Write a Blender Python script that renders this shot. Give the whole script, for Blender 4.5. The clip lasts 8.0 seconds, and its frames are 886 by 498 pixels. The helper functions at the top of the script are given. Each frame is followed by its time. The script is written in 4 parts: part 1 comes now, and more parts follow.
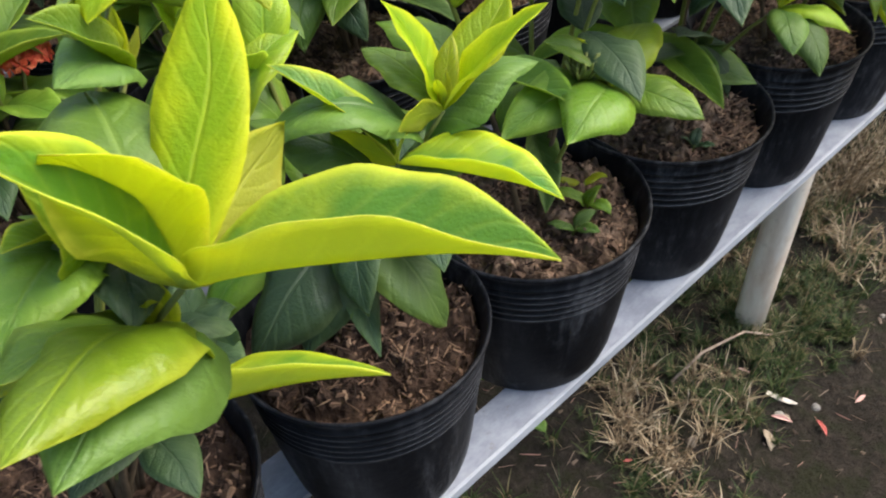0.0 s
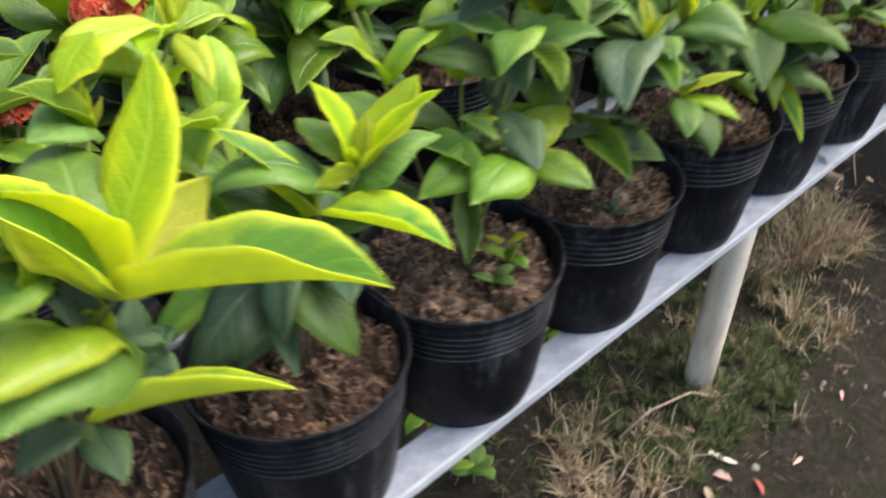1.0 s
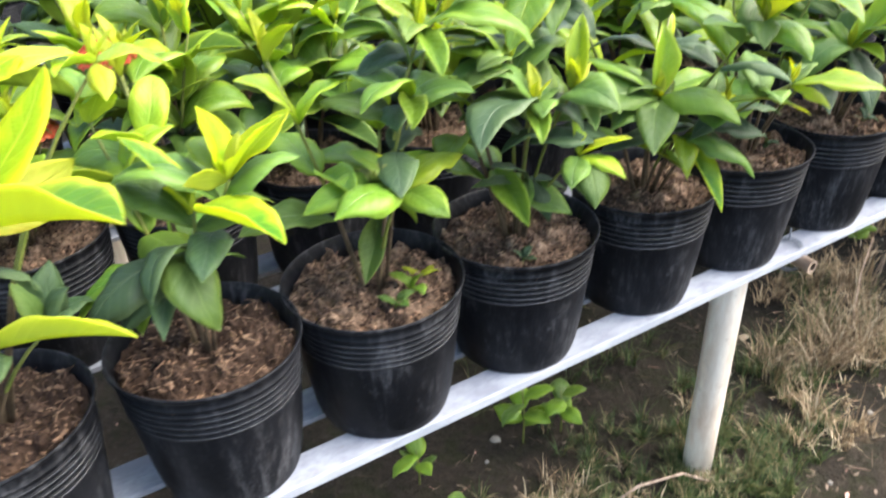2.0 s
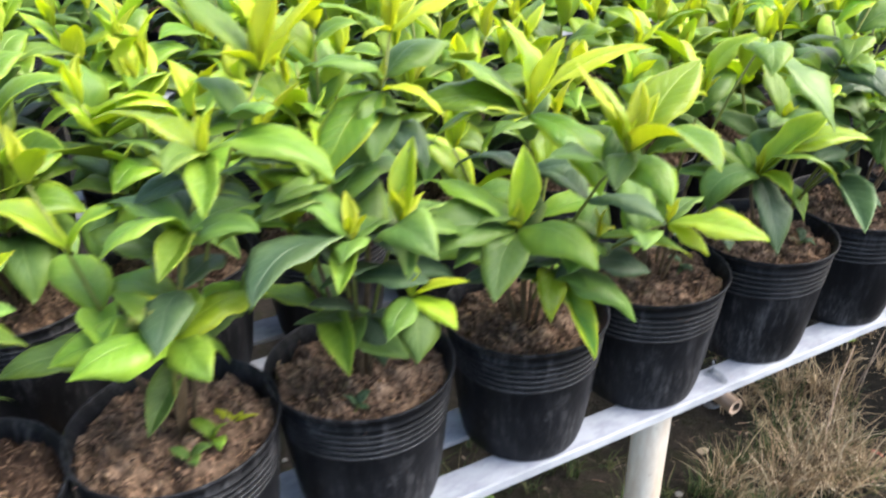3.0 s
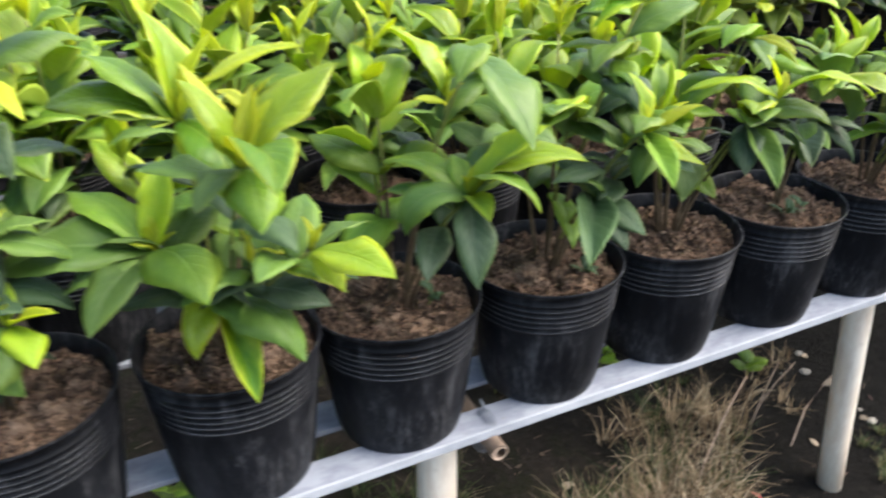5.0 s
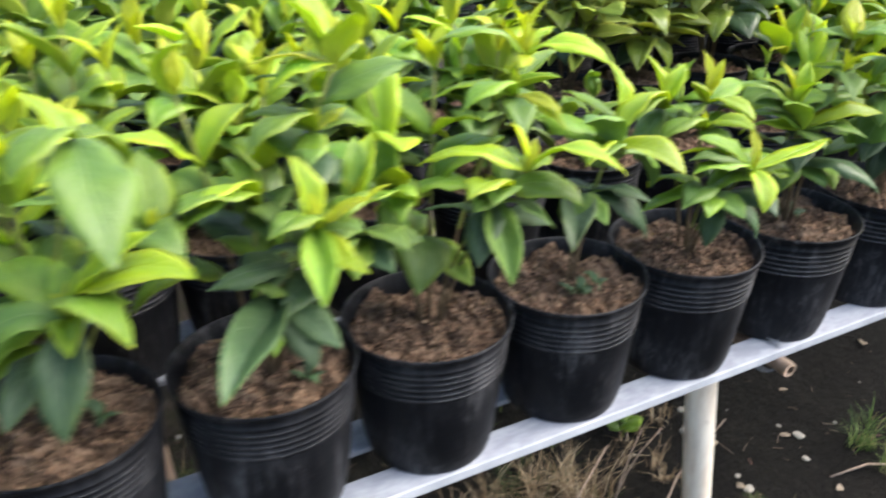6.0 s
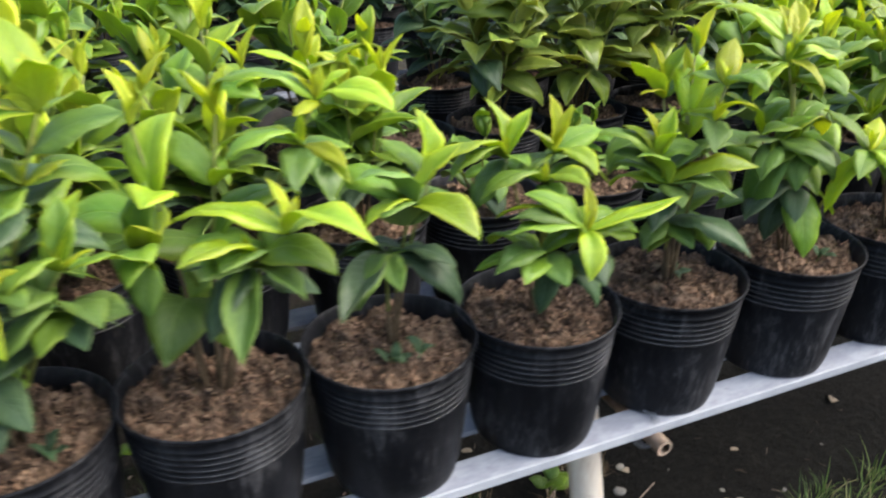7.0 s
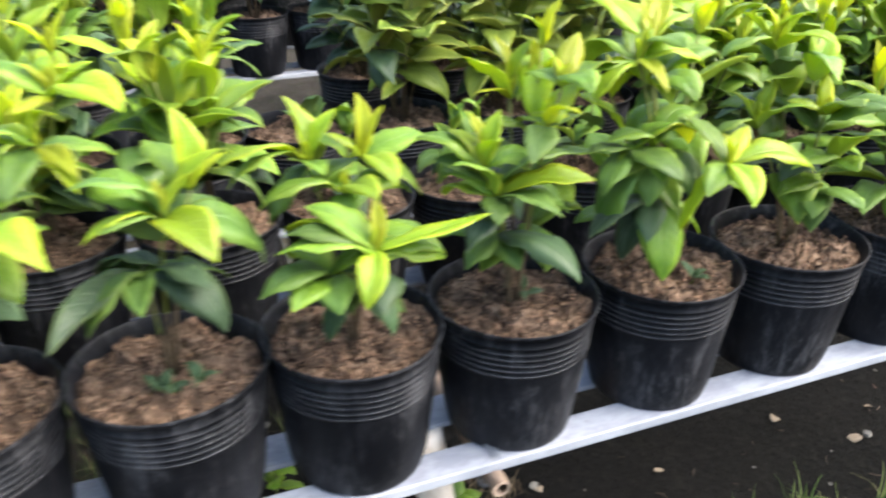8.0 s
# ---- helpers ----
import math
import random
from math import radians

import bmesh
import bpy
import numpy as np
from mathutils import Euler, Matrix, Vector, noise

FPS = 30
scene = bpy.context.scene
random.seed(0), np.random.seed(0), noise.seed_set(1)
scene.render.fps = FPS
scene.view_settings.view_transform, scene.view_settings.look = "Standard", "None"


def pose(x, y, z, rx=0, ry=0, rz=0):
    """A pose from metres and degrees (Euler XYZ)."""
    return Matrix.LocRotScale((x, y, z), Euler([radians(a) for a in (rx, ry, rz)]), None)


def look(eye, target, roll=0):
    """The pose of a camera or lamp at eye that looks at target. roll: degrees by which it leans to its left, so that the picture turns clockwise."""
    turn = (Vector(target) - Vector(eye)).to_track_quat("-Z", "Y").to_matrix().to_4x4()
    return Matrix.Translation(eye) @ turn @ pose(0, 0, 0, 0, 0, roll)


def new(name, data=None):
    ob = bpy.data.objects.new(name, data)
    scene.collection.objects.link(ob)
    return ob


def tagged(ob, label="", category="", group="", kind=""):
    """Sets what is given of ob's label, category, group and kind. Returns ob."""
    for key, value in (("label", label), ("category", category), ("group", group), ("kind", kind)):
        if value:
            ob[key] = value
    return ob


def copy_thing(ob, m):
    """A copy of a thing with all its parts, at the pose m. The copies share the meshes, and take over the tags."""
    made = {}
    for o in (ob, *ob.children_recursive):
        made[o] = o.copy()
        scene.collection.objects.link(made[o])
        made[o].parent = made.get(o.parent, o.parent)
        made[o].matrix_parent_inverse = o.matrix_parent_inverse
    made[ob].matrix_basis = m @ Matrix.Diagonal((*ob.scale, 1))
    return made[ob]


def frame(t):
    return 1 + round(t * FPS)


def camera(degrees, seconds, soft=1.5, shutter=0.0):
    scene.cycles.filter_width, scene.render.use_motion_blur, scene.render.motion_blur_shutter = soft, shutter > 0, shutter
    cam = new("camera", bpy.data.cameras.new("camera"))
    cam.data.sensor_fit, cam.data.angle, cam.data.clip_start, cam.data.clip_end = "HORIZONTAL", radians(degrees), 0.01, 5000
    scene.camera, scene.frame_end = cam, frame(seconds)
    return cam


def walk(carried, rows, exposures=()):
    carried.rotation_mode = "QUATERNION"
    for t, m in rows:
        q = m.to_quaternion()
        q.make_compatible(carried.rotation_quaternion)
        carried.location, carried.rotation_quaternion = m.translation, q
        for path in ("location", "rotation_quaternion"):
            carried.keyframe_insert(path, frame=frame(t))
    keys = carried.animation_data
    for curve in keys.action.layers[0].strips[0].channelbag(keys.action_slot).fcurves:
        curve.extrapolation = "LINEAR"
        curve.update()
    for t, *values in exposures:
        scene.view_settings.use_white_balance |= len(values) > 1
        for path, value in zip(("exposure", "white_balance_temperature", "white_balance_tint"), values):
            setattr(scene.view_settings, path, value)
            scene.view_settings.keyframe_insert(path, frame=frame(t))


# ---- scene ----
cam = camera(58.0, 8.0, soft=2.1, shutter=0.7)
PATH = [
    (0, (-1.0184, -0.2676, 1.1342), (-0.5410, 0.2818, 0.4484), -3.94),
    (0.5, (-1.0363, -0.2807, 1.1520), (-0.5306, 0.2632, 0.4824), -2.89),
    (1, (-1.0235, -0.3580, 1.1805), (-0.5077, 0.2229, 0.5509), -1.08),
    (1.2, (-1.0028, -0.4260, 1.1854), (-0.5069, 0.1906, 0.5739), -0.92),
    (2.3, (-0.8652, -0.6066, 1.1819), (-0.4427, 0.1452, 0.6756), -2.47),
    (2.5, (-0.8088, -0.5949, 1.1847), (-0.3841, 0.1620, 0.6879), -1.64),
    (3, (-0.6648, -0.5719, 1.2037), (-0.2569, 0.2048, 0.7237), -1.21),
    (3.5, (-0.5902, -0.5677, 1.2192), (-0.2059, 0.2193, 0.7366), -2.61),
    (4, (-0.4819, -0.6021, 1.2091), (-0.1303, 0.1985, 0.7239), -3.58),
    (4.2, (-0.4181, -0.6181, 1.2104), (-0.0940, 0.1887, 0.7164), -4.17),
    (5.3, (-0.2449, -0.6366, 1.1613), (0.1486, 0.1514, 0.6876), 0.39),
    (5.5, (-0.1666, -0.6355, 1.1633), (0.2277, 0.1532, 0.6916), 0.07),
    (5.7, (-0.0925, -0.6337, 1.1678), (0.3121, 0.1545, 0.7041), -0.10),
    (6, (0.0183, -0.5999, 1.1734), (0.4269, 0.1849, 0.7075), -0.14),
    (6.5, (0.1377, -0.6044, 1.1736), (0.5372, 0.1901, 0.7161), -1.35),
    (7, (0.2978, -0.6243, 1.1746), (0.6558, 0.1954, 0.7274), -0.28),
    (7.5, (0.4161, -0.6378, 1.1670), (0.7413, 0.1937, 0.7165), -0.54),
    (8, (0.5499, -0.6179, 1.1589), (0.8780, 0.2053, 0.6956), 0.31),
]
walk(cam, [(t, look(eye, target, roll)) for t, eye, target, roll in PATH], exposures=((0.0, 1.17), (1.2, 1.57), (2.3, 2.25), (2.5, 2.23), (3.0, 1.98), (3.5, 1.82), (4.2, 1.55), (5.5, 1.76), (6.0, 1.79), (6.5, 1.61), (7.0, 1.46), (7.5, 1.70), (8.0, 1.99)))

# ---- world, sun ----
world = bpy.data.worlds.new("sky")
scene.world = world
world.use_nodes = True
wn = world.node_tree.nodes
sky = wn.new("ShaderNodeTexSky")
sky.sky_type = "NISHITA"
sky.sun_disc = False
sky.sun_elevation = radians(48)
sky.sun_rotation = radians(101)
sky.dust_density = 4.0
sky.air_density = 1.2
wn["Background"].inputs["Strength"].default_value = 0.15
world.node_tree.links.new(sky.outputs["Color"], wn["Background"].inputs["Color"])
sun = new("sun", bpy.data.lights.new("sun", "SUN"))
sun.data.energy = 2.0
sun.data.angle = radians(48)
sun.data.color = (1.0, 0.97, 0.92)
sun.matrix_world = look((1.5, -1.0, 2.6), (0, 0, 0))

# ---- materials ----


class Mat:
    """A node material and short ways to add nodes to it."""

    def __init__(self, name, rough=0.6, metal=0.0, spec=0.5):
        self.m = bpy.data.materials.new(name)
        self.m.use_nodes = True
        self.t = self.m.node_tree
        self.bsdf = self.t.nodes["Principled BSDF"]
        self.bsdf.inputs["Roughness"].default_value = rough
        self.bsdf.inputs["Metallic"].default_value = metal
        self.bsdf.inputs["Specular IOR Level"].default_value = spec

    def node(self, kind, **sets):
        n = self.t.nodes.new("ShaderNode" + kind)
        for key, v in sets.items():
            if key in n.inputs:
                n.inputs[key].default_value = v
        return n

    def link(self, a, b):
        self.t.links.new(a, b)

    def coords(self, kind="Object"):
        return self.node("TexCoord").outputs[kind]

    def noise(self, scale, detail=4, rough=0.6, kind="Object", stretch=None):
        n = self.node("TexNoise", Scale=scale, Detail=detail, Roughness=rough)
        co = self.coords(kind)
        if stretch:
            mp = self.node("Mapping")
            mp.inputs["Scale"].default_value = stretch
            self.link(co, mp.inputs["Vector"])
            co = mp.outputs["Vector"]
        self.link(co, n.inputs["Vector"])
        return n.outputs["Fac"]

    def ramp(self, fac, stops):
        r = self.node("ValToRGB")
        r.color_ramp.elements.remove(r.color_ramp.elements[1])
        for i, (p, c) in enumerate(stops):
            e = r.color_ramp.elements[0] if i == 0 else r.color_ramp.elements.new(p)
            e.position = p
            e.color = (*c, 1) if len(c) == 3 else c
        self.link(fac, r.inputs["Fac"])
        return r.outputs["Color"]

    def mix(self, fac, a, b, how="MIX"):
        n = self.t.nodes.new("ShaderNodeMix")
        n.data_type, n.blend_type = "RGBA", how
        for v, s in ((fac, n.inputs[0]), (a, n.inputs[6]), (b, n.inputs[7])):
            if isinstance(v, bpy.types.NodeSocket):
                self.link(v, s)
            else:
                s.default_value = v if isinstance(v, float) else (*v, 1)
        return n.outputs[2]

    def math(self, how, a, b=0.0):
        n = self.t.nodes.new("ShaderNodeMath")
        n.operation = how
        for v, s in ((a, n.inputs[0]), (b, n.inputs[1])):
            if isinstance(v, bpy.types.NodeSocket):
                self.link(v, s)
            else:
                s.default_value = v
        return n.outputs[0]

    def bump(self, height, strength=0.3, distance=0.002):
        b = self.node("Bump", Strength=strength, Distance=distance)
        self.link(height, b.inputs["Height"])
        self.link(b.outputs["Normal"], self.bsdf.inputs["Normal"])
        return b.outputs["Normal"]

    def color(self, c):
        if isinstance(c, bpy.types.NodeSocket):
            self.link(c, self.bsdf.inputs["Base Color"])
        else:
            self.bsdf.inputs["Base Color"].default_value = (*c, 1)


def leaf_material(name, centre, margin, rough, glow, lo=0.1, hi=0.85, spec=0.45):
    """Leaf blade: centre and margin colour, midrib and side veins from the leaf's own UV, light passing through."""
    m = Mat(name, rough=rough, spec=spec)
    uv = m.node("SeparateXYZ")
    m.link(m.coords("UV"), uv.inputs[0])
    u, v = uv.outputs[0], m.math("ABSOLUTE", m.math("SUBTRACT", uv.outputs[1], 0.5))
    rnd = m.math("FRACT", m.math("ADD", m.node("ObjectInfo").outputs["Random"], m.node("NewGeometry").outputs["Random Per Island"]))
    blotch = m.noise(3.5, 3, 0.55)
    edge = m.math("ADD", m.math("MULTIPLY", v, 1.5), m.math("MULTIPLY", m.math("SUBTRACT", blotch, 0.5), 1.5))
    edge = m.math("ADD", edge, m.math("MULTIPLY", m.math("SUBTRACT", rnd, 0.5), 0.55))
    base = m.mix(m.ramp(edge, [(lo, (0, 0, 0)), (hi, (1, 1, 1))]), centre, margin)
    base = m.mix(m.math("MULTIPLY", m.ramp(v, [(0.43, (0, 0, 0)), (0.485, (1, 1, 1))]), 0.55), base, tuple(min(0.8, 1.45 * c + 0.02) for c in margin))
    hue = m.node("HueSaturation")
    m.link(m.math("ADD", 0.485, m.math("MULTIPLY", rnd, 0.03)), hue.inputs["Hue"])
    m.link(m.math("ADD", 0.84, m.math("MULTIPLY", rnd, 0.36)), hue.inputs["Value"])
    m.link(base, hue.inputs["Color"])
    base = hue.outputs["Color"]
    rib = m.ramp(v, [(0.0, (1, 1, 1)), (0.035, (0, 0, 0))])
    phase = m.math("SUBTRACT", m.math("MULTIPLY", u, 56.0), m.math("MULTIPLY", v, 26.0))
    vein = m.math("POWER", m.math("ADD", m.math("MULTIPLY", m.math("SINE", phase), 0.5), 0.5), 6.0)
    lines = m.math("MAXIMUM", m.math("MULTIPLY", rib, 0.8), m.math("MULTIPLY", vein, 0.22))
    base = m.mix(m.math("MULTIPLY", lines, 0.45), base, tuple(min(1, c * 1.25 + 0.06) for c in margin))
    m.color(base)
    relief = m.math("SUBTRACT", m.math("MULTIPLY", m.noise(60, 3), 0.5), m.math("MULTIPLY", lines, 0.9))
    normal = m.bump(relief, 0.6, 0.002)
    m.link(m.math("ADD", m.math("ADD", rough - 0.16, m.math("MULTIPLY", m.noise(40, 3), 0.14)), m.math("MULTIPLY", m.math("FRACT", m.math("MULTIPLY", rnd, 7.3)), 0.22)), m.bsdf.inputs["Roughness"])
    thru = m.node("BsdfTranslucent")
    m.link(m.mix(0.5, m.mix(1.0, base, (1.0, 1.0, 0.6), "MULTIPLY"), tuple(min(1, 1.5 * c) for c in margin)), thru.inputs["Color"])
    m.link(normal, thru.inputs["Normal"])
    both = m.node("MixShader")
    both.inputs[0].default_value = glow
    m.link(m.bsdf.outputs[0], both.inputs[1])
    m.link(thru.outputs[0], both.inputs[2])
    m.link(both.outputs[0], m.t.nodes["Material Output"].inputs["Surface"])
    return m.m


LEAF = {
    "golden": (leaf_material("leaf_golden", (0.24, 0.42, 0.014), (0.62, 0.66, 0.016), 0.46, 0.68, 0.25, 0.8, spec=0.3), leaf_material("leaf_golden_under", (0.60, 0.65, 0.09), (0.71, 0.71, 0.08), 0.62, 0.68)),
    "young": (leaf_material("leaf_young", (0.40, 0.49, 0.036), (0.60, 0.615, 0.055), 0.31, 0.62, spec=0.6), leaf_material("leaf_young_under", (0.46, 0.545, 0.06), (0.58, 0.615, 0.06), 0.62, 0.64)),
    "lime": (leaf_material("leaf_lime", (0.215, 0.36, 0.021), (0.44, 0.525, 0.032), 0.31, 0.5, spec=0.55), leaf_material("leaf_lime_under", (0.38, 0.50, 0.05), (0.49, 0.57, 0.05), 0.62, 0.5)),
    "turning": (leaf_material("leaf_turning", (0.075, 0.22, 0.02), (0.49, 0.56, 0.022), 0.38, 0.5, 0.40, 0.95), leaf_material("leaf_turning_under", (0.66, 0.66, 0.12), (0.75, 0.72, 0.10), 0.62, 0.62)),
    "mid": (leaf_material("leaf_mid", (0.104, 0.208, 0.022), (0.225, 0.33, 0.032), 0.36, 0.40, spec=0.42), leaf_material("leaf_mid_under", (0.33, 0.44, 0.055), (0.43, 0.50, 0.055), 0.62, 0.44)),
    "olive": (leaf_material("leaf_olive", (0.145, 0.215, 0.036), (0.31, 0.37, 0.055), 0.36, 0.40, spec=0.45), leaf_material("leaf_olive_under", (0.38, 0.40, 0.10), (0.48, 0.48, 0.11), 0.62, 0.46)),
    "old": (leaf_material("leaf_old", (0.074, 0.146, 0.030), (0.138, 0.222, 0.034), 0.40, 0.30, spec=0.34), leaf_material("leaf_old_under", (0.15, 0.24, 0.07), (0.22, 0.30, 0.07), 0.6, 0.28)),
    # Darkest old leaves; some of the darkness is crown shade put into the colour.
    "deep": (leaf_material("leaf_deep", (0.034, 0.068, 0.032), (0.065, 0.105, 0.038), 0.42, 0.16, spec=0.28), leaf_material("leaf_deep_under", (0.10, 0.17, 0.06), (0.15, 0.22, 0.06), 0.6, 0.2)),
}


def plastic_material():
    m = Mat("black_plastic", rough=0.5, spec=0.12)
    dust = m.noise(9, 6, 0.7)
    fine = m.noise(120, 3, 0.7, stretch=(1, 1, 0.35))
    mud = m.math("MULTIPLY", m.ramp(dust, [(0.46, (0, 0, 0)), (0.72, (1, 1, 1))]), m.ramp(fine, [(0.5, (0, 0, 0)), (0.72, (1, 1, 1))]))
    speck = m.math("MULTIPLY", m.ramp(m.noise(110, 4, 0.75, stretch=(1, 1, 0.4)), [(0.53, (0, 0, 0)), (0.72, (1, 1, 1))]), m.ramp(m.noise(12, 4, 0.65), [(0.44, (0, 0, 0)), (0.62, (1, 1, 1))]))
    scratch = m.ramp(m.noise(75, 5, 0.75, stretch=(1, 1, 0.13)), [(0.5, (0, 0, 0)), (0.7, (1, 1, 1))])
    patch = m.ramp(m.noise(11, 5, 0.7), [(0.46, (0, 0, 0)), (0.66, (1, 1, 1))])
    film = m.ramp(m.noise(5, 4, 0.6), [(0.42, (0, 0, 0)), (0.8, (1, 1, 1))])
    base = m.mix(m.math("MULTIPLY", film, 0.19), (0.005, 0.0055, 0.0072), (0.075, 0.078, 0.095))
    base = m.mix(m.math("MULTIPLY", mud, 0.35), base, (0.12, 0.115, 0.115))
    base = m.mix(m.math("MULTIPLY", scratch, 0.16), base, (0.10, 0.10, 0.112))
    base = m.mix(m.math("MULTIPLY", speck, 0.32), base, (0.17, 0.17, 0.18))
    m.color(m.mix(m.math("MULTIPLY", m.math("MULTIPLY", scratch, patch), 0.35), base, (0.22, 0.22, 0.23)))
    m.link(m.math("ADD", 0.36, m.math("MULTIPLY", dust, 0.3)), m.bsdf.inputs["Roughness"])
    m.bump(m.math("ADD", m.noise(14, 4), m.math("MULTIPLY", m.noise(70, 4, 0.7), 0.25)), 0.4, 0.004)
    return m.m


def soil_material(name, a, b, c):
    m = Mat(name, rough=0.95, spec=0.15)
    n = m.noise(70, 6, 0.75)
    fine = m.mix(0.4, m.ramp(n, [(0.36, a), (0.52, b), (0.68, c)]), m.ramp(m.noise(190, 4, 0.7), [(0.4, a), (0.62, c)]))
    # Darker blotches scattered at random over the soil.
    darkened = m.ramp(m.noise(17, 4, 0.65), [(0.38, (1, 1, 1)), (0.6, (0, 0, 0))])
    m.color(m.mix(m.math("MULTIPLY", darkened, 0.72), fine, a))
    m.bump(n, 0.9, 0.006)
    return m.m


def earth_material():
    """Bare mossy earth, darker in a wide ragged patch around one end of the bench."""
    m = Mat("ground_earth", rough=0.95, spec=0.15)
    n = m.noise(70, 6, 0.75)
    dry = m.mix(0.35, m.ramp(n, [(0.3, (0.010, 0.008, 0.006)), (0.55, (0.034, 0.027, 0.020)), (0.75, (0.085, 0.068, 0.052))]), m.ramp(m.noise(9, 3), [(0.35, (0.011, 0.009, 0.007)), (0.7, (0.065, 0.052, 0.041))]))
    dark_earth = m.ramp(n, [(0.3, (0.004, 0.0035, 0.003)), (0.55, (0.0075, 0.0064, 0.0053)), (0.78, (0.028, 0.024, 0.02))])
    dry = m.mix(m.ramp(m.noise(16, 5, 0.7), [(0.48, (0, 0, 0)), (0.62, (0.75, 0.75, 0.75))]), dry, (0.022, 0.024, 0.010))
    dark_earth = m.mix(m.ramp(m.noise(22, 5, 0.7), [(0.55, (0, 0, 0)), (0.7, (0.6, 0.6, 0.6))]), dark_earth, (0.021, 0.018, 0.015))
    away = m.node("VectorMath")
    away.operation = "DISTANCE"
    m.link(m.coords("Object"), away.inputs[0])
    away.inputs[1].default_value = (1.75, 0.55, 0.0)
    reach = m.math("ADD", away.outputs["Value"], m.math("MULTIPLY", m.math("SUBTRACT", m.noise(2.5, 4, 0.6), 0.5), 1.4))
    m.color(m.mix(m.ramp(m.math("MULTIPLY", reach, 0.4), [(0.42, (1, 1, 1)), (0.66, (0, 0, 0))]), dry, dark_earth))
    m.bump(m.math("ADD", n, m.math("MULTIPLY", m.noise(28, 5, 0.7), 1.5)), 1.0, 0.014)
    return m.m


def chip_material(name, k):
    m = Mat(name, rough=0.9, spec=0.2)
    r = m.node("NewGeometry").outputs["Random Per Island"]
    m.color(m.ramp(r, [(p, tuple(k * v for v in c)) for p, c in ([(0.0, (0.02, 0.012, 0.009)), (0.4, (0.07, 0.042, 0.028)), (0.62, (0.19, 0.118, 0.078)), (0.85, (0.25, 0.152, 0.095)), (1.0, (0.36, 0.24, 0.155))])]))
    return m.m


def paint_material():
    m = Mat("white_paint", rough=0.42, spec=0.45)
    grime = m.noise(16, 6, 0.75, stretch=(0.7, 1.3, 1.3))
    patch = m.noise(24, 5, 0.65, stretch=(0.5, 1, 1))
    speck = m.noise(70, 4, 0.7)
    base = m.mix(m.ramp(grime, [(0.40, (0, 0, 0)), (0.58, (1, 1, 1))]), (0.335, 0.355, 0.405), (0.22, 0.235, 0.28))
    base = m.mix(m.ramp(patch, [(0.5, (0, 0, 0)), (0.68, (0.55, 0.55, 0.55))]), base, (0.39, 0.41, 0.45))
    m.color(m.mix(m.ramp(speck, [(0.6, (0, 0, 0)), (0.74, (0.55, 0.55, 0.55))]), base, (0.17, 0.15, 0.13)))
    m.bump(patch, 0.3, 0.002)
    return m.m


def pvc_material():
    m = Mat("pvc_pipe", rough=0.4, spec=0.5)
    grime = m.noise(10, 6, 0.7, stretch=(2, 2, 0.5))
    low = m.noise(40, 4, 0.7)
    base = m.mix(m.ramp(grime, [(0.4, (0, 0, 0)), (0.7, (1, 1, 1))]), (0.80, 0.73, 0.63), (0.56, 0.43, 0.32))
    m.color(m.mix(m.ramp(low, [(0.6, (0, 0, 0)), (0.8, (0.5, 0.5, 0.5))]), base, (0.3, 0.22, 0.15)))
    return m.m


def plain(name, stops, scale, rough, spec=0.3, bump=0.3, dist=0.002, stretch=None):
    m = Mat(name, rough=rough, spec=spec)
    n = m.noise(scale, 5, 0.65, stretch=stretch)
    m.color(m.ramp(n, stops))
    m.bump(n, bump, dist)
    return m.m


def island(name, stops, rough=0.8, thru=0.0):
    m = Mat(name, rough=rough, spec=0.3)
    c = m.ramp(m.node("NewGeometry").outputs["Random Per Island"], stops)
    m.color(c)
    if thru:
        t = m.node("BsdfTranslucent")
        m.link(c, t.inputs["Color"])
        s = m.node("MixShader")
        s.inputs[0].default_value = thru
        m.link(m.bsdf.outputs[0], s.inputs[1])
        m.link(t.outputs[0], s.inputs[2])
        m.link(s.outputs[0], m.t.nodes["Material Output"].inputs["Surface"])
    return m.m


PLASTIC = plastic_material()
# Grey on the ridge tops: wear plus their sky highlight put into the colour.
RIDGE_WEAR_GLINT = plain("ridge_wear_glint", [(0.35, (0.012, 0.012, 0.015)), (0.66, (0.22, 0.22, 0.235))], 16, 0.5)
SOIL = soil_material("potting_soil", (0.030, 0.019, 0.013), (0.19, 0.122, 0.08), (0.40, 0.275, 0.19))
# Soil of pots 0 and 1: leaf shade put into a darker colour.
SHADED_SOIL = soil_material("shaded_potting_soil", (0.017, 0.010, 0.007), (0.065, 0.039, 0.026), (0.14, 0.088, 0.06))
CHIP = chip_material("soil_chip", 1.0)
DARKCHIP = chip_material("shaded_soil_chip", 0.85)
PAINT = paint_material()
PVC = pvc_material()
# Paler than the slats: light on the front edge put into the paint.
LIT_LIP = plain("lit_white_lip", [(0.35, (0.30, 0.32, 0.36)), (0.6, (0.46, 0.48, 0.52))], 22, 0.4, 0.5, 0.15, 0.001, (0.5, 1, 1))
STEM = plain("stem_bark", [(0.3, (0.06, 0.042, 0.026)), (0.7, (0.15, 0.105, 0.062))], 80, 0.7)
GREENSTEM = plain("green_stem", [(0.3, (0.11, 0.14, 0.03)), (0.7, (0.21, 0.22, 0.05))], 60, 0.5)
BAMBOO = plain("weathered_wood", [(0.3, (0.22, 0.15, 0.11)), (0.7, (0.46, 0.35, 0.27))], 30, 0.75, stretch=(4, 1, 4))
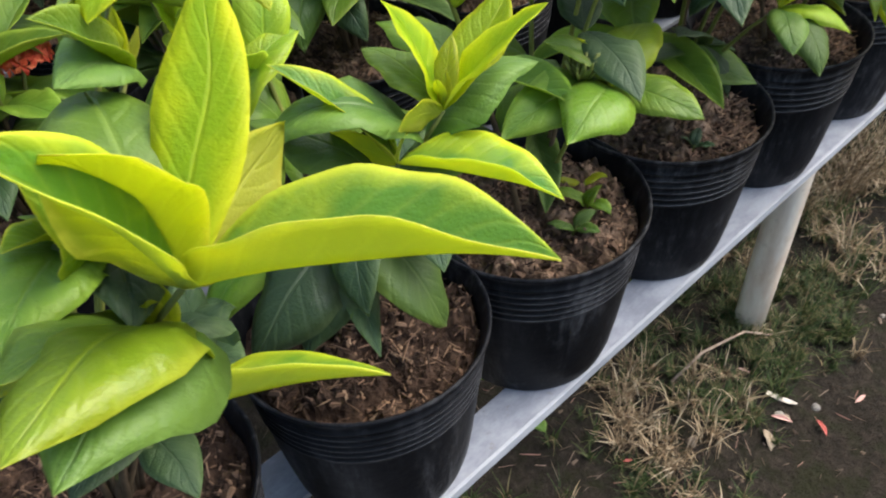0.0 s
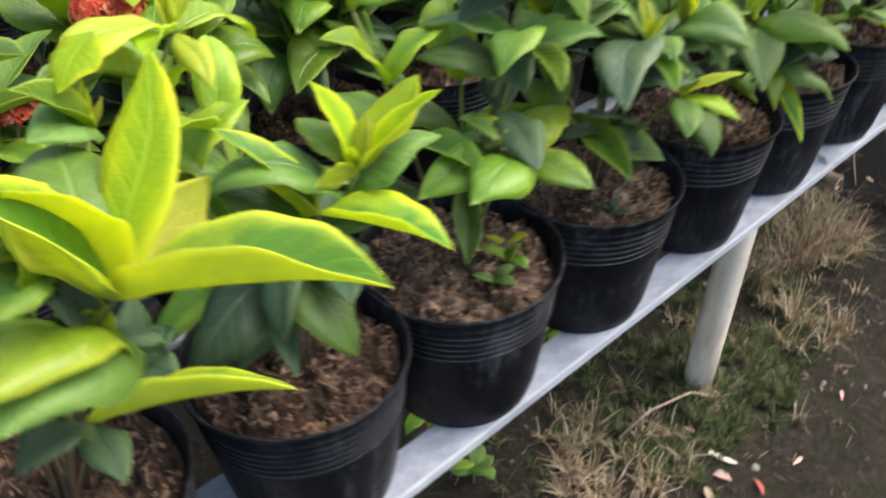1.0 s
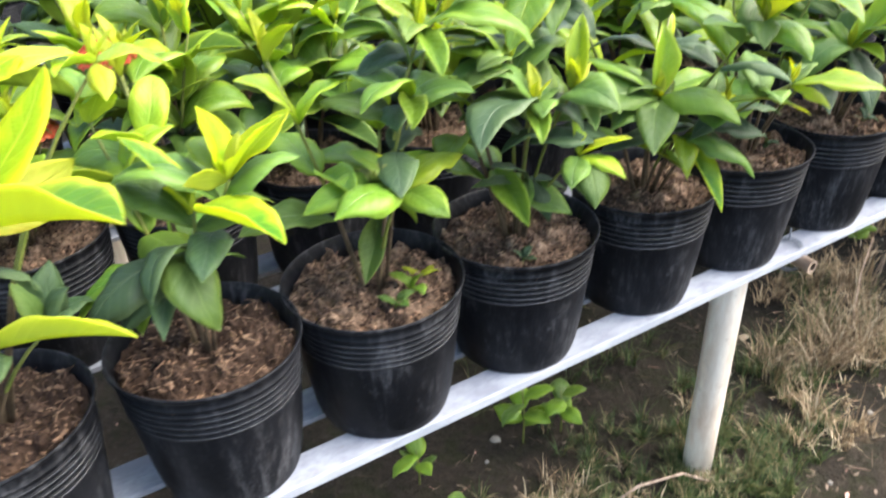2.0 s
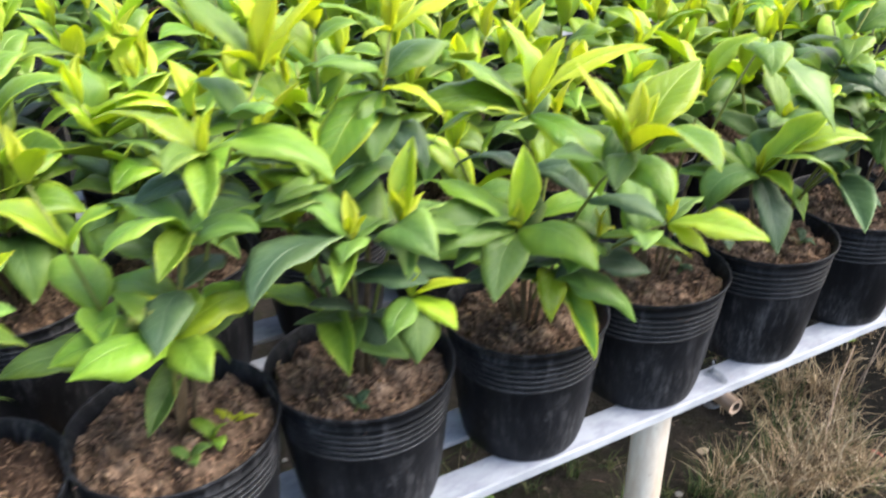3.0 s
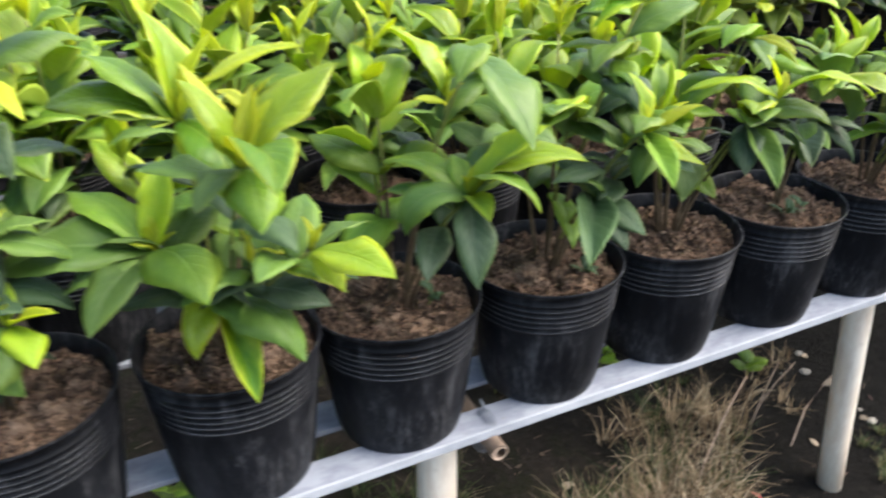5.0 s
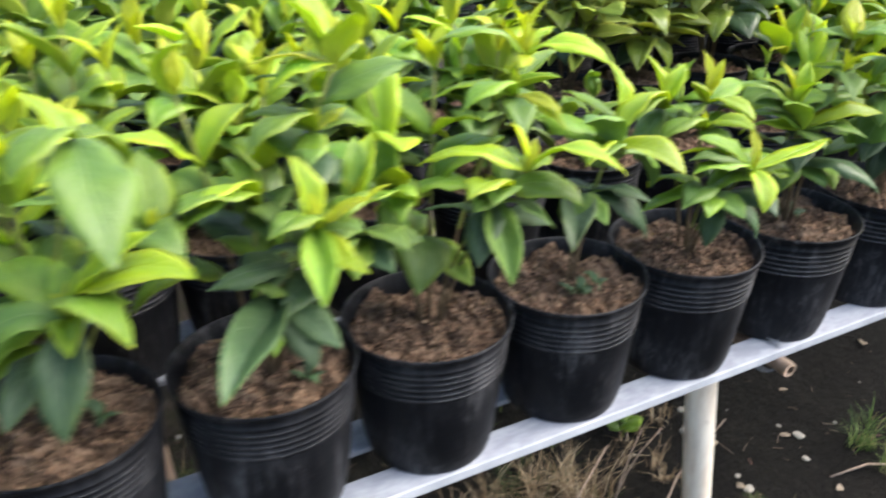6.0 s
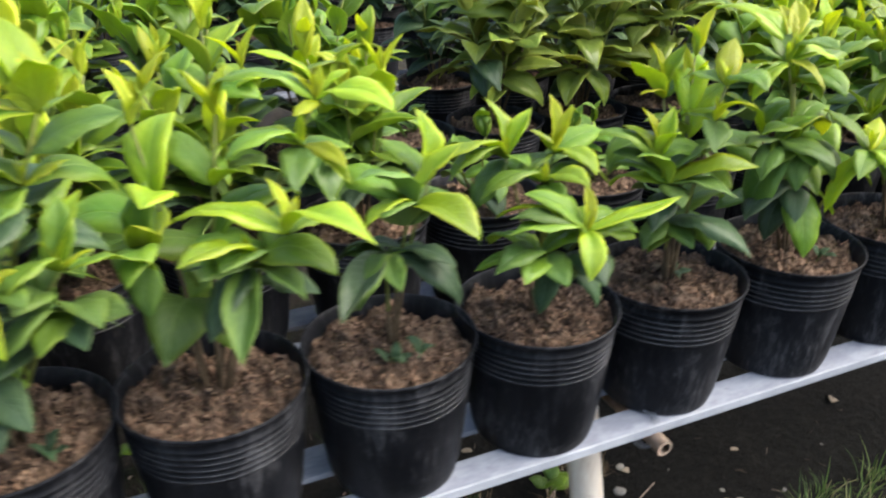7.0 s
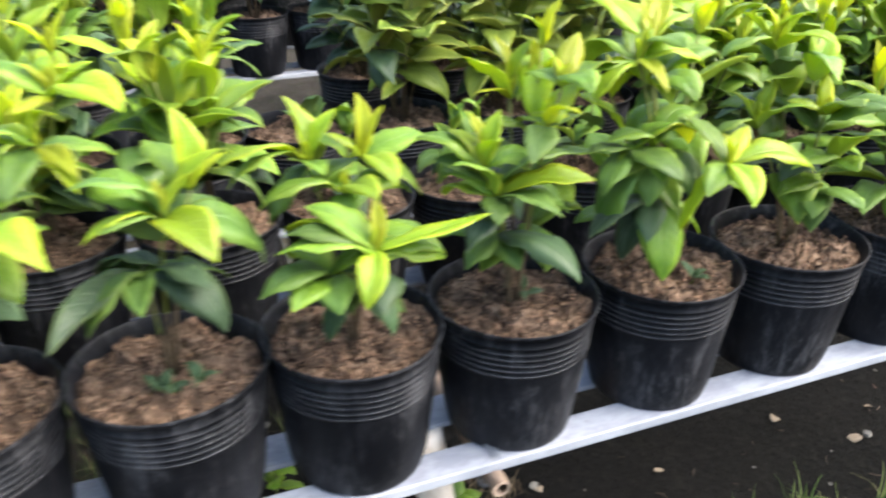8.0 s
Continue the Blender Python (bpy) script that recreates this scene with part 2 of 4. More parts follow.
WIRE = plain("grey_wire", [(0.3, (0.15, 0.17, 0.2)), (0.7, (0.3, 0.32, 0.36))], 90, 0.4, 0.5)
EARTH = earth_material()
GRASS = island("green_grass", [(0.0, (0.018, 0.035, 0.010)), (0.45, (0.05, 0.085, 0.022)), (0.75, (0.10, 0.12, 0.04)), (1.0, (0.26, 0.19, 0.11))], 0.6, 0.3)
FRESH = island("fresh_grass", [(0.0, (0.04, 0.085, 0.02)), (0.5, (0.10, 0.17, 0.035)), (0.8, (0.20, 0.24, 0.07)), (1.0, (0.32, 0.26, 0.14))], 0.6, 0.3)
STRAW = island("dry_grass", [(0.0, (0.06, 0.042, 0.026)), (0.4, (0.215, 0.15, 0.088)), (0.8, (0.43, 0.325, 0.20)), (1.0, (0.58, 0.49, 0.35))], 0.8, 0.2)
PEBBLE = plain("pebble", [(0.3, (0.09, 0.08, 0.07)), (0.7, (0.30, 0.28, 0.25))], 40, 0.85)
PALESTONE = plain("pale_stone", [(0.3, (0.20, 0.18, 0.15)), (0.7, (0.38, 0.35, 0.30))], 60, 0.85)
DRYLEAF = plain("dry_leaf", [(0.3, (0.20, 0.145, 0.095)), (0.7, (0.42, 0.34, 0.25))], 40, 0.8)
PETAL = island("red_petal", [(0.0, (0.55, 0.06, 0.03)), (0.6, (0.75, 0.13, 0.06)), (1.0, (0.85, 0.25, 0.12))], 0.5, 0.3)

# ---- mesh helpers ----


def mesh_from(name, verts, faces, mats, slots=None, smooth=True):
    me = bpy.data.meshes.new(name)
    me.from_pydata([tuple(v) for v in verts], [], faces)
    for m in mats:
        me.materials.append(m)
    if slots is not None:
        me.polygons.foreach_set("material_index", slots)
    me.polygons.foreach_set("use_smooth", [smooth] * len(me.polygons))
    me.update()
    return me


def part(name, me, parent, m=None, label=""):
    ob = new(name, me)
    ob.parent = parent
    if m is not None:
        ob.matrix_basis = m
    return tagged(ob, label)


def tube(points, radii, sides=8, cap=True):
    """Verts and faces of a tapered tube along points."""
    verts, faces = [], []
    pts = [Vector(p) for p in points]
    for i, p in enumerate(pts):
        d = (pts[min(i + 1, len(pts) - 1)] - pts[max(i - 1, 0)]).normalized()
        a = d.orthogonal().normalized() if abs(d.z) < 0.99 else Vector((1, 0, 0))
        if abs(d.z) >= 0.5:
            a = (Vector((1, 0, 0)) - d * d.x).normalized()
        b = d.cross(a)
        r = radii[i] if isinstance(radii, (list, tuple)) else radii
        verts += [p + r * (math.cos(k * math.tau / sides) * a + math.sin(k * math.tau / sides) * b) for k in range(sides)]
    for i in range(len(pts) - 1):
        for k in range(sides):
            k2 = (k + 1) % sides
            faces.append((i * sides + k, i * sides + k2, (i + 1) * sides + k2, (i + 1) * sides + k))
    if cap:
        faces.append(tuple(range(sides))[::-1])
        faces.append(tuple(range((len(pts) - 1) * sides, len(pts) * sides)))
    return verts, faces


def lathe(profile, sides, wob=None):
    verts, faces = [], []
    for r, z in profile:
        for k in range(sides):
            a = k * math.tau / sides
            s = wob(a, z) if wob else 1.0
            verts.append((r * s * math.cos(a), r * s * math.sin(a), z))
    for i in range(len(profile) - 1):
        for k in range(sides):
            k2 = (k + 1) % sides
            faces.append((i * sides + k, i * sides + k2, (i + 1) * sides + k2, (i + 1) * sides + k))
    faces.append(tuple(range(sides))[::-1])
    return verts, faces


def box_mesh(name, x0, x1, y0, y1, z0, z1, mat, bevel=0.002):
    bm = bmesh.new()
    bmesh.ops.create_cube(bm, size=1)
    for v in bm.verts:
        v.co = ((x0 + x1) / 2 + v.co.x * (x1 - x0), (y0 + y1) / 2 + v.co.y * (y1 - y0), (z0 + z1) / 2 + v.co.z * (z1 - z0))
    bmesh.ops.bevel(bm, geom=bm.edges[:], offset=bevel, segments=2, affect="EDGES", profile=0.7)
    me = bpy.data.meshes.new(name)
    bm.to_mesh(me)
    bm.free()
    me.materials.append(mat)
    return me


# ---- leaves ----


def leaf_mesh(name, age, width, curl, fold, roll, twist, wave, sweep, seed):
    """A leaf one long along +y, face up: a thin shell with its own underside."""
    nu, nv = (23, 9) if fold > 0.7 else (15, 7)
    rng = random.Random(seed)
    ph = rng.uniform(0, 6)
    grid = []
    y = z = 0.0
    ang = 0.0
    for i in range(nu):
        u = i / (nu - 1)
        if i:
            ang = -curl * (u ** 1.3)
            y += math.cos(ang) / (nu - 1)
            z += math.sin(ang) / (nu - 1)
        half = width * 0.5 * (math.sin(math.pi * u ** 0.94) ** (0.72 + 0.22 * u) * 1.04 if 0 < u < 1 else 0.0) + 0.006 * (1 - u)
        tw = twist * u
        row = []
        for j in range(nv):
            s = j / (nv - 1) * 2 - 1
            x = s * half
            f = fold * (1 - (0.2 if fold > 0.6 else 0.4) * u)
            up = abs(x) * math.sin(f) - roll * abs(s) ** 3 * half + wave * half * abs(s) ** 1.5 * (math.sin(u * 11 + ph + (2.2 if s > 0 else 0)) + 0.5 * math.sin(u * 23 + 2 * ph + (1.1 if s > 0 else 0)))
            xx, zz = x * math.cos(f), up
            xx, zz = xx * math.cos(tw) - zz * math.sin(tw), xx * math.sin(tw) + zz * math.cos(tw)
            bulge = 0.012 * math.sin(u * 9 + ph * 2 + s * 3) * math.sin(math.pi * u)
            row.append(Vector((xx + sweep * math.sin(math.pi * u) * u + bulge, y - zz * math.sin(ang), z + zz * math.cos(ang))))
        grid.append(row)
    top = [p for row in grid for p in row]
    low = []
    for i in range(nu):
        for j in range(nv):
            a = grid[min(i + 1, nu - 1)][j] - grid[max(i - 1, 0)][j]
            b = grid[i][min(j + 1, nv - 1)] - grid[i][max(j - 1, 0)]
            n = b.cross(a)
            n = n.normalized() if n.length > 1e-7 else Vector((0, 0, 1))
            low.append(grid[i][j] - n * (0.006 if 0 < j < nv - 1 else 0.003))
    verts = top + low
    N = nu * nv
    faces, slots = [], []
    for i in range(nu - 1):
        for j in range(nv - 1):
            a, b, c, d = i * nv + j, i * nv + j + 1, (i + 1) * nv + j + 1, (i + 1) * nv + j
            faces.append((a, b, c, d))
            faces.append((a + N, d + N, c + N, b + N))
            slots += [0, 1]
    ring = [j for j in range(nv)] + [i * nv + nv - 1 for i in range(1, nu)] + [(nu - 1) * nv + j for j in range(nv - 2, -1, -1)] + [i * nv for i in range(nu - 2, 0, -1)]
    for k in range(len(ring)):
        a, b = ring[k], ring[(k + 1) % len(ring)]
        faces.append((b, a, a + N, b + N))
        slots.append(1)
    me = mesh_from(name, verts, faces, LEAF[age], slots)
    uv = me.uv_layers.new(name="UVMap")
    for lp in me.loops:
        k = lp.vertex_index % N
        uv.data[lp.index].uv = (k // nv / (nu - 1), k % nv / (nv - 1))
    tip = grid[-1][nv // 2]
    CHORD[age].append((math.degrees(math.atan2(-tip.z, tip.y)), math.hypot(tip.y, tip.z)))
    return me


G, Y, L, T, M, O, D = "golden", "young", "lime", "turning", "mid", "old", "deep"
LEAVES = {age: [] for age in LEAF}
CHORD = {age: [] for age in LEAF}
SHAPES = ((0.41, 0.8, 0.40, 0.22), (0.40, 1.35, 0.36, 0.35), (0.39, 1.9, 0.36, 0.3), (0.45, 0.7, 0.28, 0.28), (0.41, 0.55, 0.48, 0.12), (0.48, 1.05, 0.18, 0.5), (0.38, 1.0, 0.42, 0.2), (0.43, 0.9, 0.24, 0.4), (0.40, 1.7, 0.36, 0.3), (0.48, 0.95, 0.28, 0.3), (0.55, 0.25, 0.78, 0.04), (0.52, 0.65, 0.85, 0.04), (0.265, 0.2, 0.14, 0.1), (0.36, 0.3, 0.78, 0.04), (0.44, 1.3, 0.6, 0.15), (0.46, 1.9, 0.35, 0.3))
for age in LEAF:
    for i, (w, c, f, r) in enumerate(SHAPES):
        k = {"golden": 0.7, "young": 0.7, "lime": 1.0, "turning": 1.15, "olive": 1.2, "mid": 1.25, "old": 1.25, "deep": 1.25}[age]
        LEAVES[age].append(leaf_mesh("leaf_blade", age, w * {"young": 0.84, "lime": 1.03, "mid": 1.1, "old": 1.1}.get(age, 1.0), c * k, f * (1.45 if age in ("young", "lime") and f < 0.5 else 1), r, random.Random(i).uniform(-0.45, 0.45) * (0.1 if i > 9 else 1), 0.05 if i > 9 else 0.11, random.Random(i + 50).uniform(-0.10, 0.10), i * 7 + len(age)))


KINDS = (0, 1, 2, 3, 4, 5, 6, 7, 8, 9, 13, 14, 14, 15, 13, 2, 8)


def set_leaf(plant, base, azimuth, elevation, length, age, shape, roll=0.0, stretch=1.0):
    """One leaf of a plant: base in the plant's own axes, degrees from +x, degrees up, metres."""
    drop, chord = CHORD[age][shape % len(SHAPES)]
    length /= chord
    m = Matrix.Translation(base) @ pose(0, 0, 0, 0, 0, azimuth - 90) @ pose(0, 0, 0, elevation, 0, 0) @ pose(0, 0, 0, 0, roll, 0) @ pose(0, 0, 0, drop, 0, 0)
    m = m @ Matrix.Diagonal((length * stretch, length, length, 1))
    if isinstance(plant, list):
        plant.append((age, shape % len(SHAPES), m))
        return None
    return part("leaf", LEAVES[age][shape % len(SHAPES)], plant, m)


def shoot(plant, base, tip, pairs, size, rng, age=0, tone=""):
    """A stem from base to tip with opposite leaf pairs, each turned a quarter from the one below, the young ones upright at the top."""
    base, tip = Vector(base), Vector(tip)
    mid = base.lerp(tip, 0.5) + Vector((base.x - tip.x, base.y - tip.y, 0)) * 0.18 + Vector((rng.uniform(-0.008, 0.008), rng.uniform(-0.008, 0.008), 0))
    at = lambda s: base * (1 - s) ** 2 + mid * 2 * s * (1 - s) + tip * s * s
    pts = [at(i / 6) for i in range(7)]
    v, f = tube(pts, [0.0030 - 0.0016 * i / 6 for i in range(7)], 7)
    slots = [0 if k < 7 * 3 else 1 for k in range(7 * 6)] + [0, 1]
    if isinstance(plant, list):
        plant.append((v, f, slots))
    else:
        part("stem", mesh_from("stem", v, f, [STEM, GREENSTEM], slots), plant)
    az = rng.uniform(0, 180)
    for i in range(pairs):
        q = i / max(1, pairs - 1)
        s = 1 - 0.65 * q ** 0.9
        p = at(s)
        d = (at(min(1, s + 0.05)) - at(s - 0.05)).normalized()
        for side in (0, 180):
            a = az + side + rng.uniform(-14, 14)
            elev = 62 - 68 * q ** 0.7 + rng.uniform(-10, 10)
            lean = d.x * math.cos(radians(a)) + d.y * math.sin(radians(a))
            elev += lean * 30
            length = size * (0.62 if i == 0 else 0.9 if i == 1 else 1.0) * rng.uniform(0.82, 1.12)
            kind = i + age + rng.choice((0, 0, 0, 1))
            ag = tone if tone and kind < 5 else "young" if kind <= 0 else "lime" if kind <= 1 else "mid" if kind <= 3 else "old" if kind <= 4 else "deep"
            set_leaf(plant, p, a, elev, length, ag, rng.choice(KINDS), rng.uniform(-18, 18))
        az += 90 + rng.uniform(-12, 12)
    for side in (0, 180):
        set_leaf(plant, tip, az + side, 78 + rng.uniform(-8, 6), size * rng.uniform(0.32, 0.45), "young" if age < 2 else "mid", 4, rng.uniform(-20, 20), 0.8)


# ---- pots ----
POT_H, POT_R, POT_B = 0.172, 0.0962, 0.0735


def pot_mesh(seed):
    rng = random.Random(seed)
    a1, a2, p1, p2 = rng.uniform(0.006, 0.016), rng.uniform(0.004, 0.01), rng.uniform(0, 6), rng.uniform(0, 6)
    wob = lambda a, z: 1 + (a1 * math.sin(2 * a + p1) + a2 * math.sin(3 * a + p2 + 9 * z)) * (0.3 + 0.7 * z / POT_H)
    rad = lambda z: POT_B + (POT_R - 0.003 - POT_B) * (z / POT_H) ** 0.75
    prof = [(POT_B * 0.9, 0.0), (POT_B - 0.001, 0.001), (POT_B, 0.004)]
    prof += [(rad(z), z) for z in (0.02, 0.045, 0.07, 0.095, 0.112)]
    for k in range(6):
        z = 0.116 + k * 0.0075
        prof += [(rad(z), z), (rad(z) + 0.0010, z + 0.0006), (rad(z) + 0.0010, z + 0.0013), (rad(z) - 0.0001, z + 0.0018)]
    prof += [(rad(0.163), 0.163), (POT_R - 0.0018, 0.1672), (POT_R + 0.0004, 0.1688), (POT_R + 0.0003, 0.1714), (POT_R - 0.0006, 0.172), (POT_R - 0.0020, 0.1716), (POT_R - 0.0032, 0.169)]
    prof += [(rad(z) - 0.003, z) for z in (0.16, 0.145, 0.13, 0.12)]
    v, f = lathe(prof, 56, wob)
    slots = [1 if 8 <= q // 56 < 32 and (q // 56 - 8) % 4 == 1 and q // 56 < 29 else 0 for q in range(len(f))]
    return mesh_from("pot_shell", v, f, [PLASTIC, RIDGE_WEAR_GLINT], slots)


def soil_mesh(seed, mats, bits=1000, straw=2):
    """A mounded disc of soil with loose chips of bark and husk on it."""
    rng = random.Random(seed)
    off = Vector((seed * 3.1, 1.7, 0))
    R = 0.0893
    verts, faces, slots = [(0, 0, 0)], [], []

    def h(x, y):
        r = math.hypot(x, y) / R
        clod = noise.noise(Vector((x, y, 0)) * 95 + off)
        return 0.007 * (1 - r * r) + 0.012 * noise.noise(Vector((x, y, 0)) * 24 + off) + 0.013 * noise.noise(Vector((x, y, 0)) * 58 + off) + 0.009 * abs(clod) + 0.005 * noise.noise(Vector((x, y, 0)) * 190 + off)

    rings, n = 32, 112
    verts[0] = (0, 0, h(0, 0))
    for i in range(1, rings + 1):
        for k in range(n):
            r, a = R * i / rings, k * math.tau / n
            x, y = r * math.cos(a), r * math.sin(a)
            verts.append((x, y, h(x, y) - (0.004 if i == rings else 0)))
    for k in range(n):
        faces.append((0, 1 + k, 1 + (k + 1) % n))
    for i in range(rings - 1):
        for k in range(n):
            a, b = 1 + i * n + k, 1 + i * n + (k + 1) % n
            faces.append((a, a + n, b + n, b))
    slots = [0] * len(faces)
    for q in range(bits):
        r, a = (R - 0.004) * math.sqrt(rng.random()), rng.uniform(0, math.tau)
        x, y = r * math.cos(a), r * math.sin(a)
        long = rng.uniform(0.001, 0.003) if q % 14 else rng.uniform(0.003, 0.0055)
        wide, thick = rng.uniform(0.0006, 0.0016) if q % 14 else rng.uniform(0.0016, 0.003), rng.uniform(0.0005, 0.0015)
        if q % straw == 1:
            long, wide, thick = rng.uniform(0.003, 0.010), rng.uniform(0.0004, 0.0009), 0.0005
        m = Matrix.Translation((x, y, h(x, y) + thick * 0.8)) @ Euler((rng.uniform(-0.6, 0.6), rng.uniform(-0.6, 0.6), rng.uniform(0, 6.3))).to_matrix().to_4x4()
        b = len(verts)
        for sx, sy, sz in ((-1, -0.7, -1), (1, -0.4, -1), (0.8, 0.6, -1), (-0.8, 0.8, -1), (-0.7, -0.5, 1), (0.8, -0.3, 1), (0.6, 0.5, 1), (-0.6, 0.6, 1)):
            verts.append(tuple(m @ Vector((sx * long, sy * wide, sz * thick))))
        for q in ((4, 5, 6, 7), (0, 1, 5, 4), (1, 2, 6, 5), (2, 3, 7, 6), (3, 0, 4, 7)):
            faces.append(tuple(b + k for k in q))
            slots.append(1)
    return mesh_from("soil_top", verts, faces, mats, slots, smooth=False)


POTS = [pot_mesh(k) for k in range(5)]
SOILS = [soil_mesh(k, [SOIL, CHIP]) for k in range(5)]
SHADED_MOUND = soil_mesh(9, [SHADED_SOIL, DARKCHIP], 1000, 2)
BOARD_Z = 0.528


def potted(x, y, seed, label, group, tilt=(0, 0), turn=None, darkened=False):
    """An empty plant pot with its soil on a bench board."""
    rng = random.Random(seed)
    ob = new("potted_plant")
    ob.matrix_basis = pose(x, y, BOARD_Z, tilt[0], tilt[1], 0)
    tagged(ob, label, "potted plant", group)
    spin = pose(0, 0, 0, 0, 0, rng.uniform(0, 360) if turn is None else turn)
    part("pot", rng.choice(POTS), ob, spin, "black plastic nursery pot with ringed rim")
    part("soil", SHADED_MOUND if darkened else rng.choice(SOILS), ob, Matrix.Translation((0, 0, 0.150)) @ spin, "dry brown potting soil with bark chips")
    return ob


def grow(ob, seed, shoots=4, height=0.19, size=0.085, pairs=4, reach=0.06, age=0, tone=""):
    rng = random.Random(seed)
    for k in range(shoots):
        a = math.tau * (k + rng.uniform(-0.3, 0.3)) / shoots
        r = reach * rng.uniform(0.5, 1.15) * (0.25 if k == 0 else 1)
        h = height * (rng.uniform(0.92, 1.1) if k == 0 else rng.uniform(0.62, 0.95))
        shoot(ob, (0.008 * math.cos(a), 0.008 * math.sin(a), 0.15), (r * math.cos(a), r * math.sin(a), 0.16 + h), pairs, size * rng.uniform(0.85, 1.1), rng, age=age, tone=tone)


def sprig(plant, node, leaves, fill=True):
    """A stem from the soil to a node, and the leaves that leave it there: azimuth, rise, length, age, shape."""
    node = Vector(node)
    rng = random.Random(int(1000 * (node.x + 3 * node.y + 7 * node.z)))
    base = Vector((0.12 * node.x, 0.12 * node.y, 0.148))
    mid = Vector((node.x * 0.35, node.y * 0.35, base.z + 0.62 * (node.z - base.z)))
    pts = [base * (1 - q) ** 2 + mid * 2 * q * (1 - q) + node * q * q for q in (0, 0.2, 0.4, 0.6, 0.8, 1.0)]
    v, f = tube(pts, (0.0024, 0.0022, 0.0020, 0.0018, 0.0016, 0.0014), 7)
    part("stem", mesh_from("stem", v, f, [STEM, GREENSTEM], [0] * 14 + [1] * 21 + [0, 1]), plant)
    for az, rise_, length, age, shape, *turned in leaves:
        set_leaf(plant, node, az, rise_, length, age, shape, turned[0] if turned else rng.uniform(-12, 12))
    if any(q[3] in (Y, L) for q in leaves) and node.z > 0.28:
        turn = rng.uniform(0, 180)
        for side in (0, 180):
            set_leaf(plant, node, turn + side, rng.uniform(68, 84), rng.uniform(0.022, 0.036), Y, 4, rng.uniform(-20, 20))
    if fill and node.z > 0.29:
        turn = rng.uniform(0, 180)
        # The lower pair takes the green that has crown shade in it.
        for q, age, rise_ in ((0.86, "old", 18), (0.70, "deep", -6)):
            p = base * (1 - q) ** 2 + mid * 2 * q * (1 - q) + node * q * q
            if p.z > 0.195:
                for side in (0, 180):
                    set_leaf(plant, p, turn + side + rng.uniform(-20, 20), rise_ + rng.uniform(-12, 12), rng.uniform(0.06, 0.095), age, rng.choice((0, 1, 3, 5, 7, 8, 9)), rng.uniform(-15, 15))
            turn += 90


def crown(items):
    """All stems and leaves of a far plant in one mesh."""
    bm = bmesh.new()
    uv = bm.loops.layers.uv.new("UVMap")
    mats = [m for age in LEAF for m in LEAF[age]] + [STEM, GREENSTEM]
    first = {age: 2 * k for k, age in enumerate(LEAF)}
    for it in items:
        nv, nf = len(bm.verts), len(bm.faces)
        if isinstance(it[0], str):
            age, shape, m = it
            bm.from_mesh(LEAVES[age][shape])
            bm.verts.ensure_lookup_table()
            bm.faces.ensure_lookup_table()
            for v in bm.verts[nv:]:
                v.co = m @ v.co
            for f in bm.faces[nf:]:
                f.material_index = f.material_index % 2 + first[age]
        else:
            vs = [bm.verts.new(p) for p in it[0]]
            for q, sl in zip(it[1], it[2]):
                f = bm.faces.new([vs[k] for k in q])
                f.material_index, f.smooth = len(mats) - 2 + sl, True
    me = bpy.data.meshes.new("crown")
    bm.to_mesh(me)
    bm.free()
    for m in mats:
        me.materials.append(m)
    return me


# ---- setting: ground ----


def rise(x, y):
    p = Vector((x, y, 0))
    return 0.018 * noise.noise(p * 1.7) + 0.010 * noise.noise(p * 6 + Vector((4, 1, 0))) + 0.005 * noise.noise(p * 21)


def ground():
    xs = sorted(set([-60, -25, -10, -5] + [-3 + 0.06 * k for k in range(130)] + [6, 8, 12, 25, 60]))
    ys = sorted(set([-60, -25, -10, -4] + [-2 + 0.06 * k for k in range(100)] + [5, 8, 12, 25, 60]))
    verts = [(x, y, rise(x, y) if abs(x) < 6 and abs(y) < 5 else 0) for y in ys for x in xs]
    w = len(xs)
    faces = [(j * w + i, j * w + i + 1, (j + 1) * w + i + 1, (j + 1) * w + i) for j in range(len(ys) - 1) for i in range(w - 1)]
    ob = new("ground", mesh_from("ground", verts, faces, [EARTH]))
    tagged(ob, "dark bare earth with litter beneath the benches", "ground", kind="structure")


ground()

# ---- benches ----
ROW_Y = (0.074, 0.402, 0.73, 1.06)
FAR_Y = (1.76, 2.09, 2.42, 2.75)


LEANING = {0.829: 0.085}


